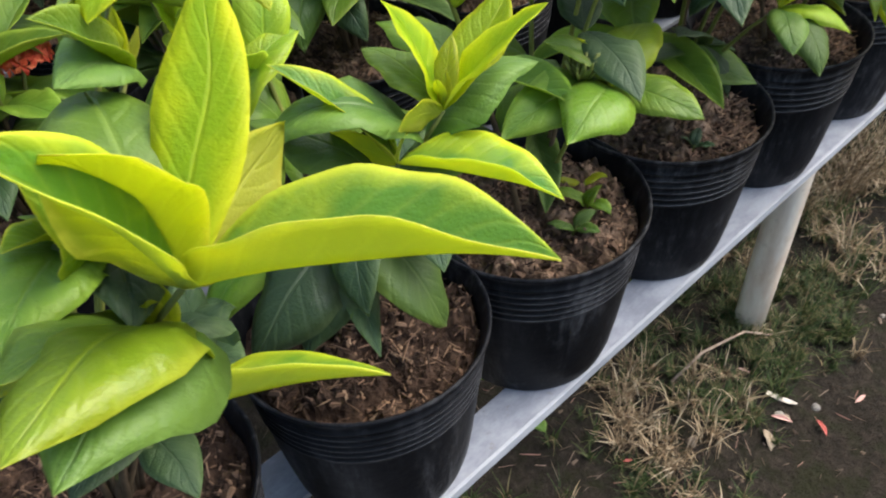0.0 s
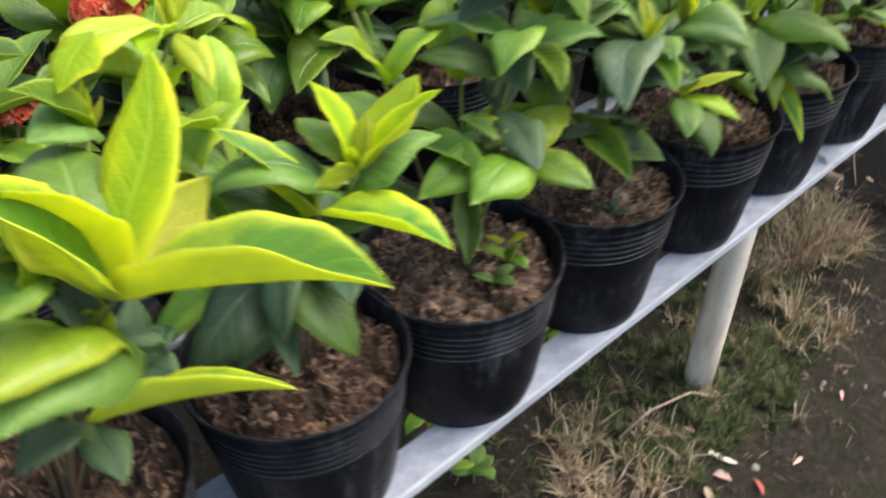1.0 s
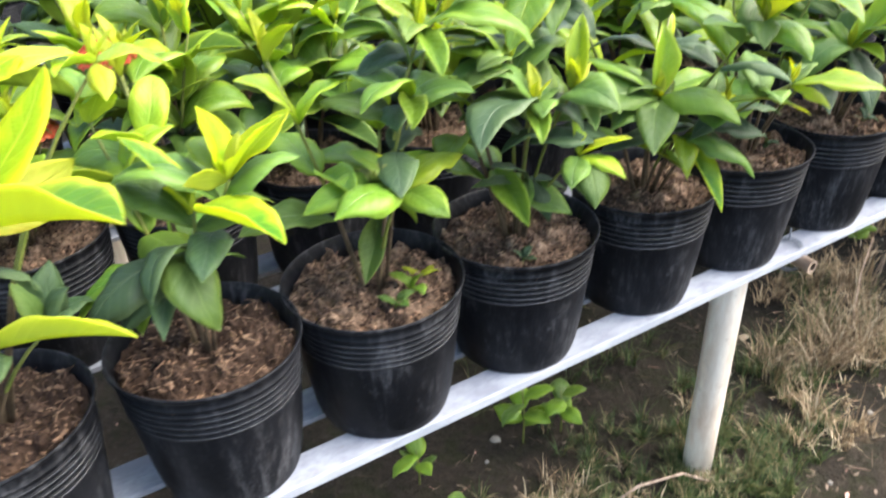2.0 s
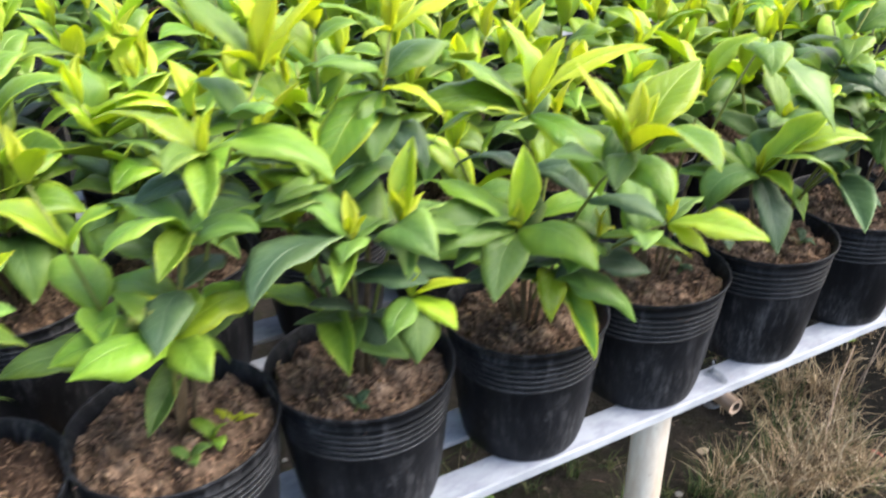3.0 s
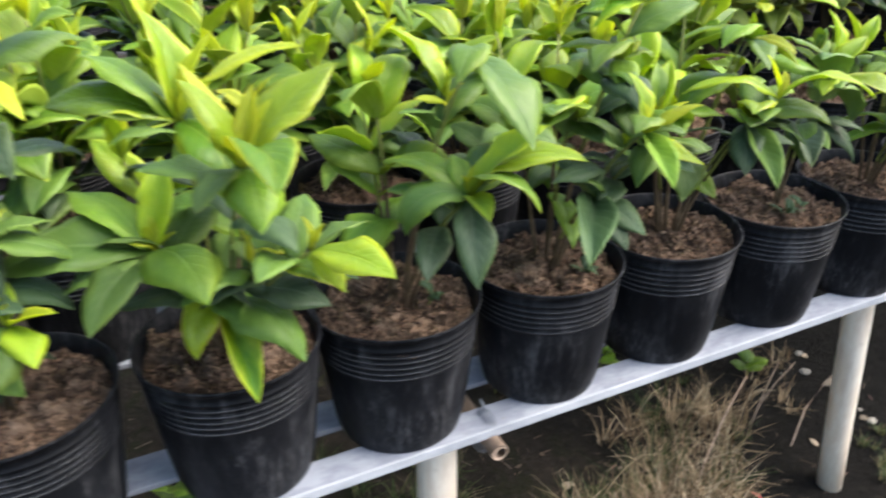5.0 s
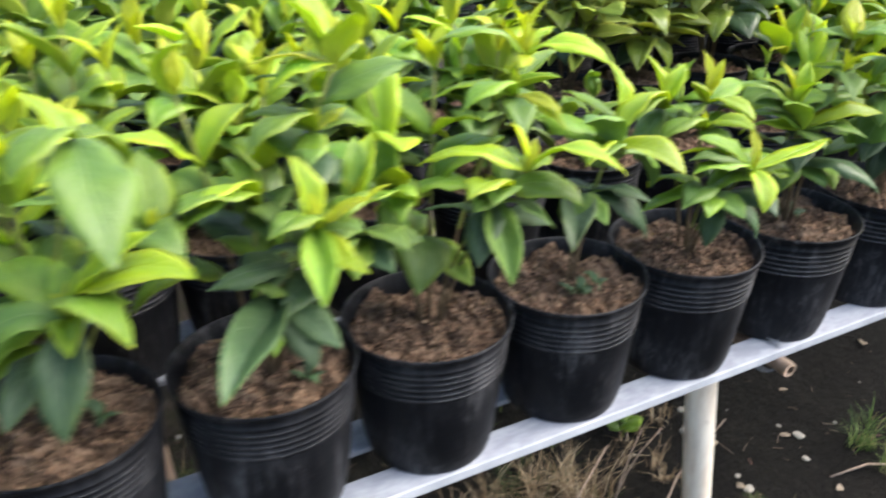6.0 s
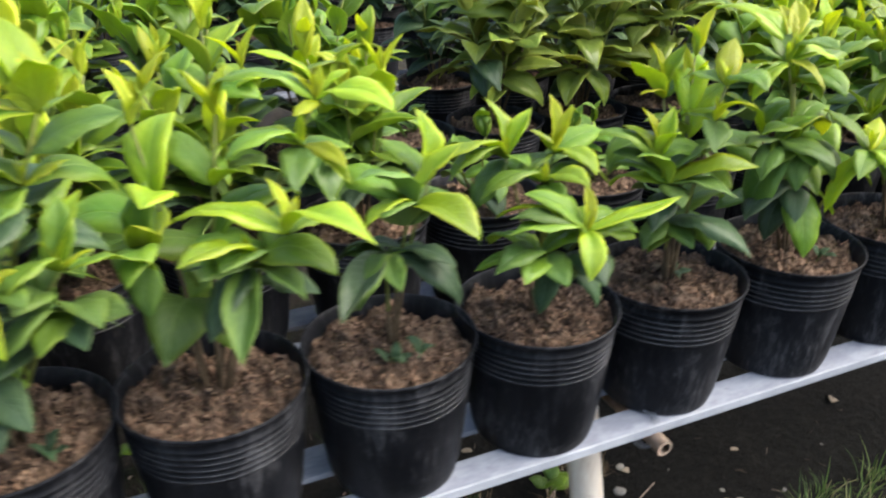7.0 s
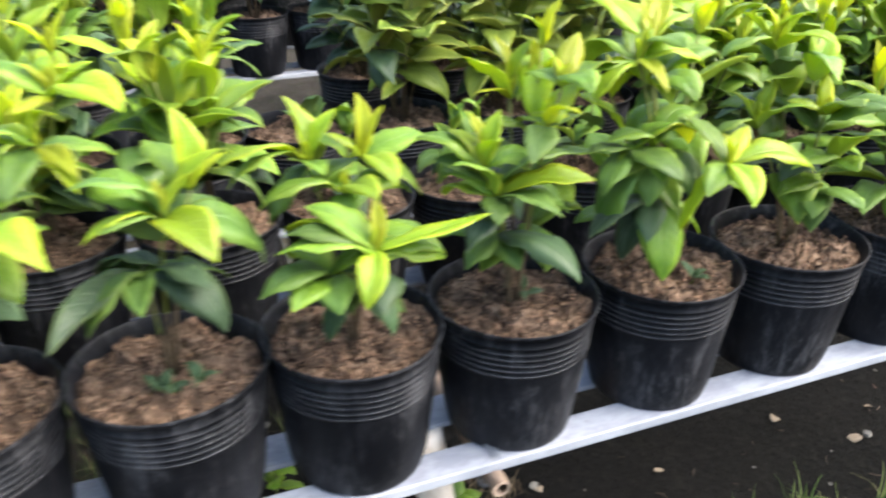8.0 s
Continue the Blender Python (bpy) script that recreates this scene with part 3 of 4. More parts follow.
def bench(y_rows, x0, x1, posts, label):
    ob = new("nursery_bench")
    tagged(ob, label, "bench", "white nursery benches")
    for y in y_rows:
        part("slat", box_mesh("slat", x0, x1, y - 0.075, y - 0.034, 0.5205, BOARD_Z, PAINT, 0.0015), ob, label="white painted slat")
        part("slat", box_mesh("slat", x0, x1, y + 0.010, y + 0.062, 0.5205, BOARD_Z, PAINT, 0.0015), ob, label="white painted slat")
    part("front_lip", box_mesh("front_lip", x0, x1, y_rows[0] - 0.0785, y_rows[0] - 0.0751, 0.5175, BOARD_Z + 0.0012, LIT_LIP, 0.0008), ob, label="thin white front lip, painted paler for the light on it")
    for x in posts:
        for y in (y_rows[0] + 0.016, y_rows[-1] + 0.016):
            lean = LEANING.get(x, 0.0)
            v, f = tube([(x + lean * (q - 0.26), y, 0.5202 - 0.5702 * q) for q in (1.0, 0.7, 0.35, 0.0)], 0.0235 if lean else 0.027, 28)
            part("post", mesh_from("post", v, f, [PVC]), ob, label="white plastic pipe post")
        v, f = tube([(x + 0.03, y_rows[0] - (0.098 if x > 0 else 0.06), 0.5092), (x + 0.034, 0.5 * (y_rows[0] + y_rows[-1]), 0.5092), (x + 0.037, y_rows[-1] + 0.1, 0.5092)], 0.0108, 16)
        n = len(f) - 2
        f, w = f[:n], len(v)
        v = v + [(q[0] + 0.36 * (x + 0.034 - q[0]), q[1], q[2] + 0.36 * (0.5092 - q[2])) for q in v]
        f += [tuple(w + j for j in q[::-1]) for q in f[:n]]
        for e in (0, 32):
            f += [(e + j, e + (j + 1) % 16, w + e + (j + 1) % 16, w + e + j) for j in range(16)]
        part("crossbar", mesh_from("crossbar", v, f, [BAMBOO]), ob, label="weathered hollow bamboo crossbar")
    return ob


bench(ROW_Y, -1.84, 2.86, (-0.783, 0.023, 0.829, 1.98, 2.79), "white slatted bench on plastic pipe posts")
bench(FAR_Y, -1.84, 3.55, (-1.6, 0.3, 1.5, 2.45, 3.4), "white slatted bench behind the first one")

# ---- plants ----


def sprout(plant, x, y, size, age, n=4):
    """A small seedling on the soil."""
    rng = random.Random(int(1e4 * (x + 3 * y + size)))
    base = Vector((x, y, 0.148))
    top = base + Vector((0.004, -0.003, size * 0.5))
    v, f = tube([base, base.lerp(top, 0.5), top], (0.0011, 0.001, 0.0007), 6)
    seedling = part("seedling", mesh_from("seedling_stem", v, f, [GREENSTEM]), plant, label="tiny green seedling on the soil")
    for q in range(n):
        set_leaf(seedling, base.lerp(top, 0.55 + 0.45 * q / n), 137 * q + rng.uniform(-20, 20), rng.uniform(5, 60), size * rng.uniform(0.7, 1.1), age, rng.randrange(6))


LABEL = "young shrub with glossy yellow-green leaves in a black pot"
GROUP = "potted shrubs on the benches"


FRONT = {}
FLOWER = (-0.057, -0.071, 0.378)


SHIFT = {1: 0.010, 2: 0.006, 3: 0.006, 4: 0.019, 5: 0.013, 6: 0.017, 7: 0.009, 8: 0.006, 9: -0.002, 10: -0.007}
WIDER = {2: 1.05, 3: 1.03, 9: 1.01}


def front_plant(k):
    FRONT[k] = potted(0.147 + 0.193 * (k - 6) + SHIFT.get(k, 0), ROW_Y[0], 100 + k, LABEL, GROUP, darkened=k in (0, 1))
    for c in FRONT[k].children:
        c.scale = (WIDER.get(k, 1.0), WIDER.get(k, 1.0), 1.0)
    return FRONT[k]


ob = front_plant(0)
sprig(ob, (0.056, -0.124, 0.402), ((47, 33, 0.135, G, 12, 0), (-54, 13, 0.138, T, 10, -21), (-141, 67, 0.095, G, 9, 19), (-151, 62, 0.116, T, 13, -51), (78, 15, 0.110, M, 5, 16), (26, 12, 0.085, G, 9, -114),), False)
sprig(ob, (0.051, -0.104, 0.363), ((-135, 33, 0.120, L, 5), (-131, 26, 0.110, O, 5), (35, -54, 0.060, D, 5), (-153, 38, 0.090, M, 3),), False)
sprig(ob, (0.031, -0.054, 0.268), ((-38, 9, 0.131, T, 13, -43), (-137, 29, 0.070, D, 9, -5), (-91, 4, 0.060, D, 3, -24),), False)
sprig(ob, (0.043, -0.044, 0.382), ((-129, 39, 0.060, T, 13, -16), (-96, 6, 0.075, D, 9, -34), (-120, 15, 0.075, M, 9, -6), (-83, 29, 0.050, T, 13, -13), (-127, 15, 0.085, M, 9, -13), (137, 41, 0.024, M, 9, 28), (-107, 56, 0.100, T, 9, -113),), False)
sprig(ob, (0.012, -0.044, 0.330), ((-122, 37, 0.070, Y, 9, -16), (-118, 21, 0.070, O, 9, 3), (53, -51, 0.060, D, 9, 57),), False)
sprig(ob, (0.073, -0.014, 0.243), ((32, -8, 0.070, D, 9, -14), (-71, 28, 0.060, D, 9, 4), (-156, 77, 0.060, O, 9, -64), (28, 68, 0.065, D, 5, 66), (-28, 54, 0.055, D, 5, 36),), False)
sprig(ob, (0.099, -0.014, 0.427), ((-140, 47, 0.070, M, 13, -48), (15, 51, 0.022, Y, 12, 16), (-137, 26, 0.060, O, 9, -29),), False)
sprig(ob, (0.154, 0.026, 0.424), ((-150, 25, 0.095, M, 13, 19), (74, -4, 0.060, M, 9, 29),), False)
sprig(ob, (0.122, 0.006, 0.472), ((-133, -9, 0.055, G, 9, -4),), False)
sprig(ob, (0.033, -0.024, 0.472), ((-66, 28, 0.085, M, 13, -1),), False)
sprig(ob, (0.174, 0.020, 0.451), ((-157, 3, 0.090, Y, 2), (-96, -20, 0.050, Y, 5), (21, -25, 0.080, L, 1), (-127, 9, 0.060, L, 4), (0, 50, 0.033, Y, 4), (97, 68, 0.031, Y, 4),), False)

ob = front_plant(1)
sprig(ob, (0.038, -0.064, 0.360), ((99, 55, 0.067, G, 4), (12, 32, 0.080, G, 4), (-41, 47, 0.081, G, 4), (28, 60, 0.041, Y, 3), (-170, 13, 0.040, G, 9, 77), (100, 21, 0.060, M, 9, 7),))
sprig(ob, (0.006, -0.060, 0.339), ((-59, -6, 0.093, T, 10, -15), (124, 41, 0.087, T, 13, 5), (111, -5, 0.060, Y, 9, 80),))
sprig(ob, (-0.012, -0.029, 0.286), ((-119, -26, 0.084, D, 12, -22), (-171, -23, 0.099, D, 5, -5), (-83, -30, 0.084, O, 2), (-156, -33, 0.082, D, 5, 5),))

ob = front_plant(2)
sprig(ob, (0.011, -0.060, 0.297), ((15, 4, 0.090, L, 5), (120, 55, 0.044, Y, 4), (171, -1, 0.097, M, 0), (-160, 7, 0.090, M, 5), (-80, -1, 0.070, M, 3), (58, 15, 0.060, M, 3), (142, 40, 0.064, M, 0),), False)
sprig(ob, (0.130, 0.016, 0.485), ((-35, 46, 0.100, Y, 5), (136, 40, 0.100, M, 3), (20, 70, 0.083, Y, 4), (126, 75, 0.074, Y, 4), (-150, 31, 0.050, Y, 1),), True)
sprig(ob, (0.067, -0.014, 0.433), ((-32, 75, 0.040, Y, 5), (132, 7, 0.110, L, 1), (-37, -10, 0.110, M, 1), (32, -7, 0.060, L, 0), (-106, -16, 0.080, M, 13), (-131, 6, 0.060, M, 6),), True)
sprig(ob, (0.041, -0.034, 0.378), ((126, 6, 0.090, O, 4), (31, -10, 0.090, O, 0), (-118, 0, 0.080, M, 13), (-150, 9, 0.085, M, 1),), True)

ob = front_plant(3)
sprig(ob, (-0.022, -0.059, 0.345), ((77, 64, 0.046, Y, 4), (-55, 61, 0.035, Y, 5), (31, -2, 0.055, O, 6), (119, -5, 0.070, O, 0), (-121, -9, 0.070, M, 13), (-150, 0, 0.125, D, 6), (145, 10, 0.090, O, 2),), True)
sprig(ob, (0.024, -0.064, 0.353), ((40, 64, 0.079, L, 13), (-158, 75, 0.040, Y, 5), (7, 42, 0.036, Y, 5), (16, -1, 0.060, O, 0), (-110, -15, 0.070, O, 13), (-1, -23, 0.070, O, 3),), True)
sprig(ob, (0.028, -0.074, 0.281), ((-44, 24, 0.060, Y, 4), (77, 59, 0.039, L, 4), (-137, -10, 0.060, O, 3), (-74, -9, 0.060, L, 5), (-113, -26, 0.070, O, 5),), True)
sprig(ob, (-0.002, -0.024, 0.242), ((-168, 31, 0.070, D, 3), (169, 3, 0.069, O, 12), (-83, -49, 0.055, D, 5), (-123, -9, 0.050, O, 12), (-9, -28, 0.060, D, 3),), True)
sprig(ob, (0.048, 0.016, 0.450), ((-66, -8, 0.075, Y, 2), (-150, -29, 0.110, T, 0), (-122, -33, 0.080, O, 0), (142, 8, 0.080, M, 1),), True)
sprig(ob, (0.060, 0.016, 0.502), ((-12, 21, 0.093, Y, 5), (145, 68, 0.051, Y, 4), (49, 79, 0.057, Y, 4), (137, 12, 0.090, M, 3), (-143, 7, 0.050, Y, 1),), True)
sprig(ob, (-0.024, -0.020, 0.385), ((141, 10, 0.095, M, 1), (-159, 4, 0.060, O, 0), (31, 0, 0.060, O, 0), (102, 67, 0.061, L, 4),), True)

ob = front_plant(4)
sprig(ob, (-0.056, -0.064, 0.316), ((52, 66, 0.082, L, 4), (-145, 36, 0.030, Y, 5), (-5, 38, 0.025, Y, 4), (-76, -4, 0.100, M, 5), (124, 17, 0.110, M, 3), (-173, -13, 0.080, O, 3), (165, -4, 0.131, O, 0), (-136, -19, 0.095, O, 0),), True)
sprig(ob, (-0.008, -0.054, 0.251), ((-84, -43, 0.105, T, 13), (-56, -22, 0.104, O, 5), (-86, 5, 0.060, O, 3), (-122, -20, 0.070, L, 2), (160, -5, 0.097, D, 3),), True)
sprig(ob, (0.013, -0.134, 0.405), ((156, 62, 0.080, L, 5), (7, 39, 0.110, L, 3), (36, 70, 0.065, Y, 4), (0, 61, 0.059, Y, 4), (122, 54, 0.093, Y, 12), (-90, 11, 0.110, T, 14), (-94, -21, 0.070, M, 5), (-139, -11, 0.060, O, 0),), True)
sprig(ob, (0.057, -0.149, 0.330), ((-66, 6, 0.095, L, 3), (-78, -19, 0.050, Y, 5), (12, 58, 0.026, Y, 4), (15, 6, 0.060, O, 0),), True)
sprig(ob, (-0.013, -0.014, 0.410), ((112, 68, 0.097, L, 4), (-1, 62, 0.082, Y, 4), (157, 7, 0.114, M, 0), (-29, 30, 0.132, Y, 1), (137, 39, 0.049, Y, 4), (-72, -35, 0.110, T, 1), (163, -11, 0.100, L, 1), (173, -35, 0.065, L, 1), (145, 33, 0.101, M, 3),), True)
sprig(ob, (0.016, -0.100, 0.304), ((-47, -6, 0.092, T, 0), (31, -15, 0.050, Y, 1), (97, -1, 0.050, O, 3),), True)

ob = front_plant(5)
sprig(ob, (0.038, -0.105, 0.325), ((-23, 45, 0.099, L, 4), (-38, 23, 0.115, L, 1), (-65, 5, 0.080, M, 2), (-96, -3, 0.050, L, 14), (113, 0, 0.110, M, 1), (89, 36, 0.050, M, 3), (-110, -45, 0.090, D, 0), (176, -24, 0.070, O, 2),), True)
sprig(ob, (0.079, 0.026, 0.372), ((-161, 19, 0.050, Y, 5), (-21, 52, 0.028, Y, 4), (-38, 54, 0.090, L, 1), (127, 43, 0.111, L, 4), (122, 46, 0.074, L, 4),))
sprig(ob, (0.110, -0.070, 0.361), ((85, 47, 0.075, M, 3), (-13, 55, 0.023, Y, 4), (10, 21, 0.060, O, 0), (-156, 11, 0.060, O, 0),), True)
sprig(ob, (0.068, -0.050, 0.443), ((-88, -28, 0.125, O, 0), (-127, -3, 0.080, M, 1), (45, -40, 0.070, M, 1)), False)

ob = front_plant(6)
sprig(ob, (0.027, -0.120, 0.363), ((111, 67, 0.062, L, 4), (-52, 34, 0.065, Y, 5), (-137, 18, 0.070, M, 1), (-105, -19, 0.082, M, 13), (-74, -10, 0.072, L, 12), (60, -1, 0.050, M, 4),), True)
sprig(ob, (0.080, -0.074, 0.353), ((33, 62, 0.067, L, 4), (-34, 34, 0.040, Y, 5), (18, -19, 0.080, M, 0), (65, 69, 0.061, M, 4), (-121, 10, 0.070, M, 1),), True)
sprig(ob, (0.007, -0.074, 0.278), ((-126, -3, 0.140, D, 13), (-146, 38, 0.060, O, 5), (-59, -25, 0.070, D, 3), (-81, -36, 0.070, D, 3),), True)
sprig(ob, (0.080, -0.074, 0.323), ((-113, -11, 0.060, M, 3), (-70, 7, 0.070, O, 0), (-140, -18, 0.070, O, 1), (-80, -11, 0.060, D, 3),), True)
sprig(ob, (0.087, -0.024, 0.466), ((161, -2, 0.080, Y, 1), (-84, 47, 0.070, L, 5), (159, 54, 0.070, L, 4), (45, -12, 0.070, M, 0), (-179, -18, 0.066, T, 1), (107, 47, 0.090, L, 3), (103, 78, 0.047, Y, 4),), True)
sprig(ob, (0.065, -0.024, 0.409), ((-145, 5, 0.090, M, 1), (26, -19, 0.080, M, 1), (18, 19, 0.040, Y, 5), (131, 1, 0.070, M, 1), (-117, -20, 0.060, M, 3),), True)
sprig(ob, (0.002, -0.030, 0.353), ((-135, 20, 0.110, M, 3), (-131, 22, 0.090, L, 1), (-146, 5, 0.090, M, 1), (96, 25, 0.060, M, 1), (-90, -7, 0.060, O, 3),), True)

ob = front_plant(7)
sprig(ob, (0.075, -0.074, 0.350), ((122, 67, 0.053, Y, 4), (40, 59, 0.035, Y, 4), (145, 0, 0.110, L, 1), (-57, 9, 0.100, L, 2), (42, -5, 0.060, M, 3),), True)
sprig(ob, (0.041, -0.064, 0.323), ((-134, 24, 0.100, L, 1), (-47, 5, 0.090, M, 1), (-108, -26, 0.100, O, 13), (-59, -11, 0.070, O, 0), (69, 0, 0.050, M, 3), (-130, -27, 0.080, D, 3), (-134, 15, 0.070, O, 0),), False)
sprig(ob, (-0.041, 0.006, 0.315), ((67, 21, 0.070, L, 3), (-104, 7, 0.080, M, 1), (-98, -44, 0.060, O, 3), (-98, 53, 0.060, L, 5), (62, 67, 0.070, M, 0),), False)
sprig(ob, (0.138, 0.036, 0.432), ((160, 7, 0.100, M, 1), (-130, -1, 0.050, Y, 5), (103, 75, 0.014, Y, 4), (-54, 1, 0.090, L, 1), (2, 36, 0.045, L, 4), (160, 50, 0.038, Y, 4),), False)
sprig(ob, (0.118, 0.026, 0.393), ((140, -8, 0.090, L, 1), (-155, 4, 0.090, M, 1), (-64, -20, 0.070, L, 13), (-111, -18, 0.070, O, 0), (-62, -10, 0.060, Y, 1), (24, -20, 0.070, M, 3),), False)

ob = front_plant(8)
sprig(ob, (0.015, -0.034, 0.335), ((5, 45, 0.082, L, 4), (124, 16, 0.090, M, 5), (-152, 35, 0.090, O, 1), (-145, 7, 0.075, L, 1), (-67, -3, 0.090, L, 14), (12, -38, 0.110, O, 1), (95, 68, 0.038, Y, 4), (147, 44, 0.027, L, 4),), True)
sprig(ob, (0.043, -0.014, 0.352), ((105, 72, 0.074, L, 4), (2, 42, 0.046, Y, 4), (114, 20, 0.080, M, 3),), False)
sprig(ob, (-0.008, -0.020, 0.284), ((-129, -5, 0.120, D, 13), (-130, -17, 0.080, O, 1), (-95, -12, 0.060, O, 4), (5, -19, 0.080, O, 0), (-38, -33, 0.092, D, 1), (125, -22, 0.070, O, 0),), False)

ob = front_plant(9)
sprig(ob, (0.006, -0.079, 0.296), ((77, 67, 0.050, Y, 4), (28, 62, 0.029, Y, 4), (133, -2, 0.100, L, 1), (-6, 13, 0.110, L, 12), (12, -20, 0.080, M, 3), (-117, -31, 0.060, L, 14), (178, 7, 0.090, M, 3), (145, 29, 0.075, M, 0),), True)
sprig(ob, (-0.013, -0.054, 0.255), ((146, -14, 0.090, M, 0), (-104, -5, 0.050, O, 3), (-58, -40, 0.065, D, 1), (-146, -53, 0.061, D, 3), (-26, -32, 0.060, O, 3),), False)
sprig(ob, (-0.024, 0.046, 0.338), ((123, 65, 0.071, L, 4), (7, 59, 0.062, L, 4), (-160, 11, 0.100, L, 1), (-159, -2, 0.090, M, 1), (-166, -49, 0.073, O, 3), (-86, 7, 0.050, M, 0),), False)
sprig(ob, (0.025, 0.026, 0.344), ((85, 73, 0.065, Y, 4), (10, 63, 0.057, Y, 4), (7, 13, 0.070, M, 3), (-167, 42, 0.050, L, 5), (-80, -4, 0.070, L, 1), (-40, -26, 0.071, M, 0), (-162, -21, 0.060, M, 0),), False)
sprig(ob, (0.000, 0.000, 0.321), ((-167, 2, 0.090, M, 1), (113, 9, 0.060, M, 0), (-79, 14, 0.070, L, 1), (-105, -5, 0.060, O, 3), (3, -10, 0.070, M, 1)), False)
sprig(ob, (-0.032, -0.050, 0.264), ((105, -13, 0.080, M, 1), (-153, 6, 0.080, O, 1), (26, -27, 0.060, O, 3), (-96, -2, 0.070, O, 3), (-15, 9, 0.110, M, 1), (-131, 0, 0.070, M, 0)), False)

ob = front_plant(10)
sprig(ob, (-0.037, -0.024, 0.304), ((-25, 12, 0.100, L, 4), (119, 7, 0.070, M, 1), (-63, 1, 0.080, O, 0), (28, 17, 0.050, M, 3),), False)
sprig(ob, (-0.030, -0.014, 0.257), ((-66, -9, 0.110, D, 5), (-149, -20, 0.060, O, 3), (132, -17, 0.080, O, 0), (-92, -15, 0.060, O, 3),), False)
sprig(ob, (-0.046, -0.014, 0.333), ((116, 61, 0.061, Y, 4), (27, 71, 0.059, L, 4), (-95, 50, 0.050, L, 14), (128, 1, 0.100, M, 1), (113, 26, 0.060, L, 1), (-6, -3, 0.060, M, 1), (78, 71, 0.040, Y, 4),), True)
sprig(ob, (0.022, 0.076, 0.370), ((-175, 42, 0.080, L, 3), (114, 69, 0.071, Y, 4), (-1, 69, 0.070, L, 4), (-158, 16, 0.060, Y, 1), (18, 21, 0.060, M, 0),), False)
sprig(ob, (0.016, -0.024, 0.371), ((-90, 27, 0.070, Y, 2), (-130, -12, 0.070, O, 0), (14, -11, 0.080, O, 0), (93, -14, 0.060, M, 0),), False)
sprig(ob, (0.034, -0.014, 0.407), ((116, 64, 0.033, Y, 4), (45, 38, 0.070, Y, 5), (12, 4, 0.090, M, 0), (94, -6, 0.070, M, 0), (-97, 9, 0.070, M, 1),), False)
sprig(ob, (-0.041, -0.020, 0.302), ((107, -18, 0.080, L, 1), (-167, 40, 0.070, M, 1), (22, -14, 0.080, M, 1), (-108, -3, 0.060, O, 3), (-7, -18, 0.090, O, 1)), False)

ob = front_plant(11)
sprig(ob, (-0.079, -0.014, 0.425), ((66, 19, 0.070, M, 4), (-8, 71, 0.034, L, 4), (-95, -14, 0.065, Y, 2), (96, -16, 0.090, M, 1), (3, -11, 0.090, L, 1), (-167, -31, 0.070, L, 1),), False)
sprig(ob, (-0.084, -0.024, 0.333), ((4, -4, 0.080, T, 2), (-146, -26, 0.070, O, 3), (-170, 7, 0.060, O, 3), (-82, -5, 0.080, O, 3), (9, 21, 0.060, M, 0),), False)
sprig(ob, (-0.048, -0.024, 0.277), ((-164, -15, 0.100, D, 3), (-126, -25, 0.070, D, 3), (-99, -59, 0.097, M, 3), (-39, -36, 0.070, M, 0), (-164, -61, 0.081, D, 0),), True)
sprig(ob, (-0.012, -0.094, 0.333), ((35, 25, 0.060, Y, 5), (-13, -9, 0.100, L, 1), (96, 23, 0.080, M, 3), (-107, -15, 0.070, L, 1), (175, -57, 0.085, L, 3), (95, 64, 0.032, Y, 4), (-147, -16, 0.060, M, 0),), False)
sprig(ob, (-0.054, -0.020, 0.332), ((-152, -15, 0.070, M, 0), (-113, -10, 0.070, M, 3), (-75, -38, 0.080, O, 1), (-169, 14, 0.070, M, 1), (-174, -58, 0.108, O, 1), (16, 16, 0.080, M, 1), (-121, -46, 0.070, O, 3)), False)
sprig(ob, (-0.050, 0.000, 0.393), ((-179, 6, 0.090, M, 1), (89, -2, 0.080, L, 1), (5, 10, 0.100, M, 1), (-105, -3, 0.060, L, 14), (-92, 3, 0.080, M, 1)), False)
sprig(ob, (-0.051, 0.010, 0.435), ((103, 13, 0.120, L, 1), (21, 11, 0.080, L, 1), (69, 35, 0.070, Y, 4), (48, 32, 0.080, Y, 4), (-100, 10, 0.080, M, 3)), False)

ob = front_plant(12)
sprig(ob, (-0.061, 0.026, 0.314), ((11, 73, 0.060, L, 4), (121, 46, 0.056, L, 4), (-79, 34, 0.080, M, 0), (-176, -4, 0.070, M, 1),))
sprig(ob, (0.010, -0.004, 0.332), ((77, 74, 0.050, Y, 5), (172, 21, 0.060, L, 5), (-112, 24, 0.090, M, 3),))
sprig(ob, (0.004, -0.034, 0.282), ((-117, 15, 0.080, M, 3), (-102, 39, 0.100, M, 4), (-168, 7, 0.080, M, 1),))
sprig(ob, (-0.003, -0.024, 0.246), ((-133, -8, 0.070, O, 3), (-165, 7, 0.080, M, 1), (-93, 5, 0.080, O, 3),))
sprig(ob, (-0.010, 0.076, 0.393), ((129, 42, 0.064, L, 4), (-5, 74, 0.049, Y, 4), (-86, 16, 0.090, L, 1), (-176, -3, 0.090, M, 1),))

# back shoots of the bushier front plants
rng = random.Random(17)
for k in (1, 2, 3, 4, 5, 6, 7, 10, 11, 12):
    for q in range(2):
        a = rng.uniform(0.3, 2.8)
        shoot(FRONT[k], (0.01 * math.cos(a), 0.01 * math.sin(a), 0.15), (0.07 * math.cos(a), 0.03 + 0.05 * math.sin(a), rng.uniform(0.36, 0.43)), 4, 0.095, rng)

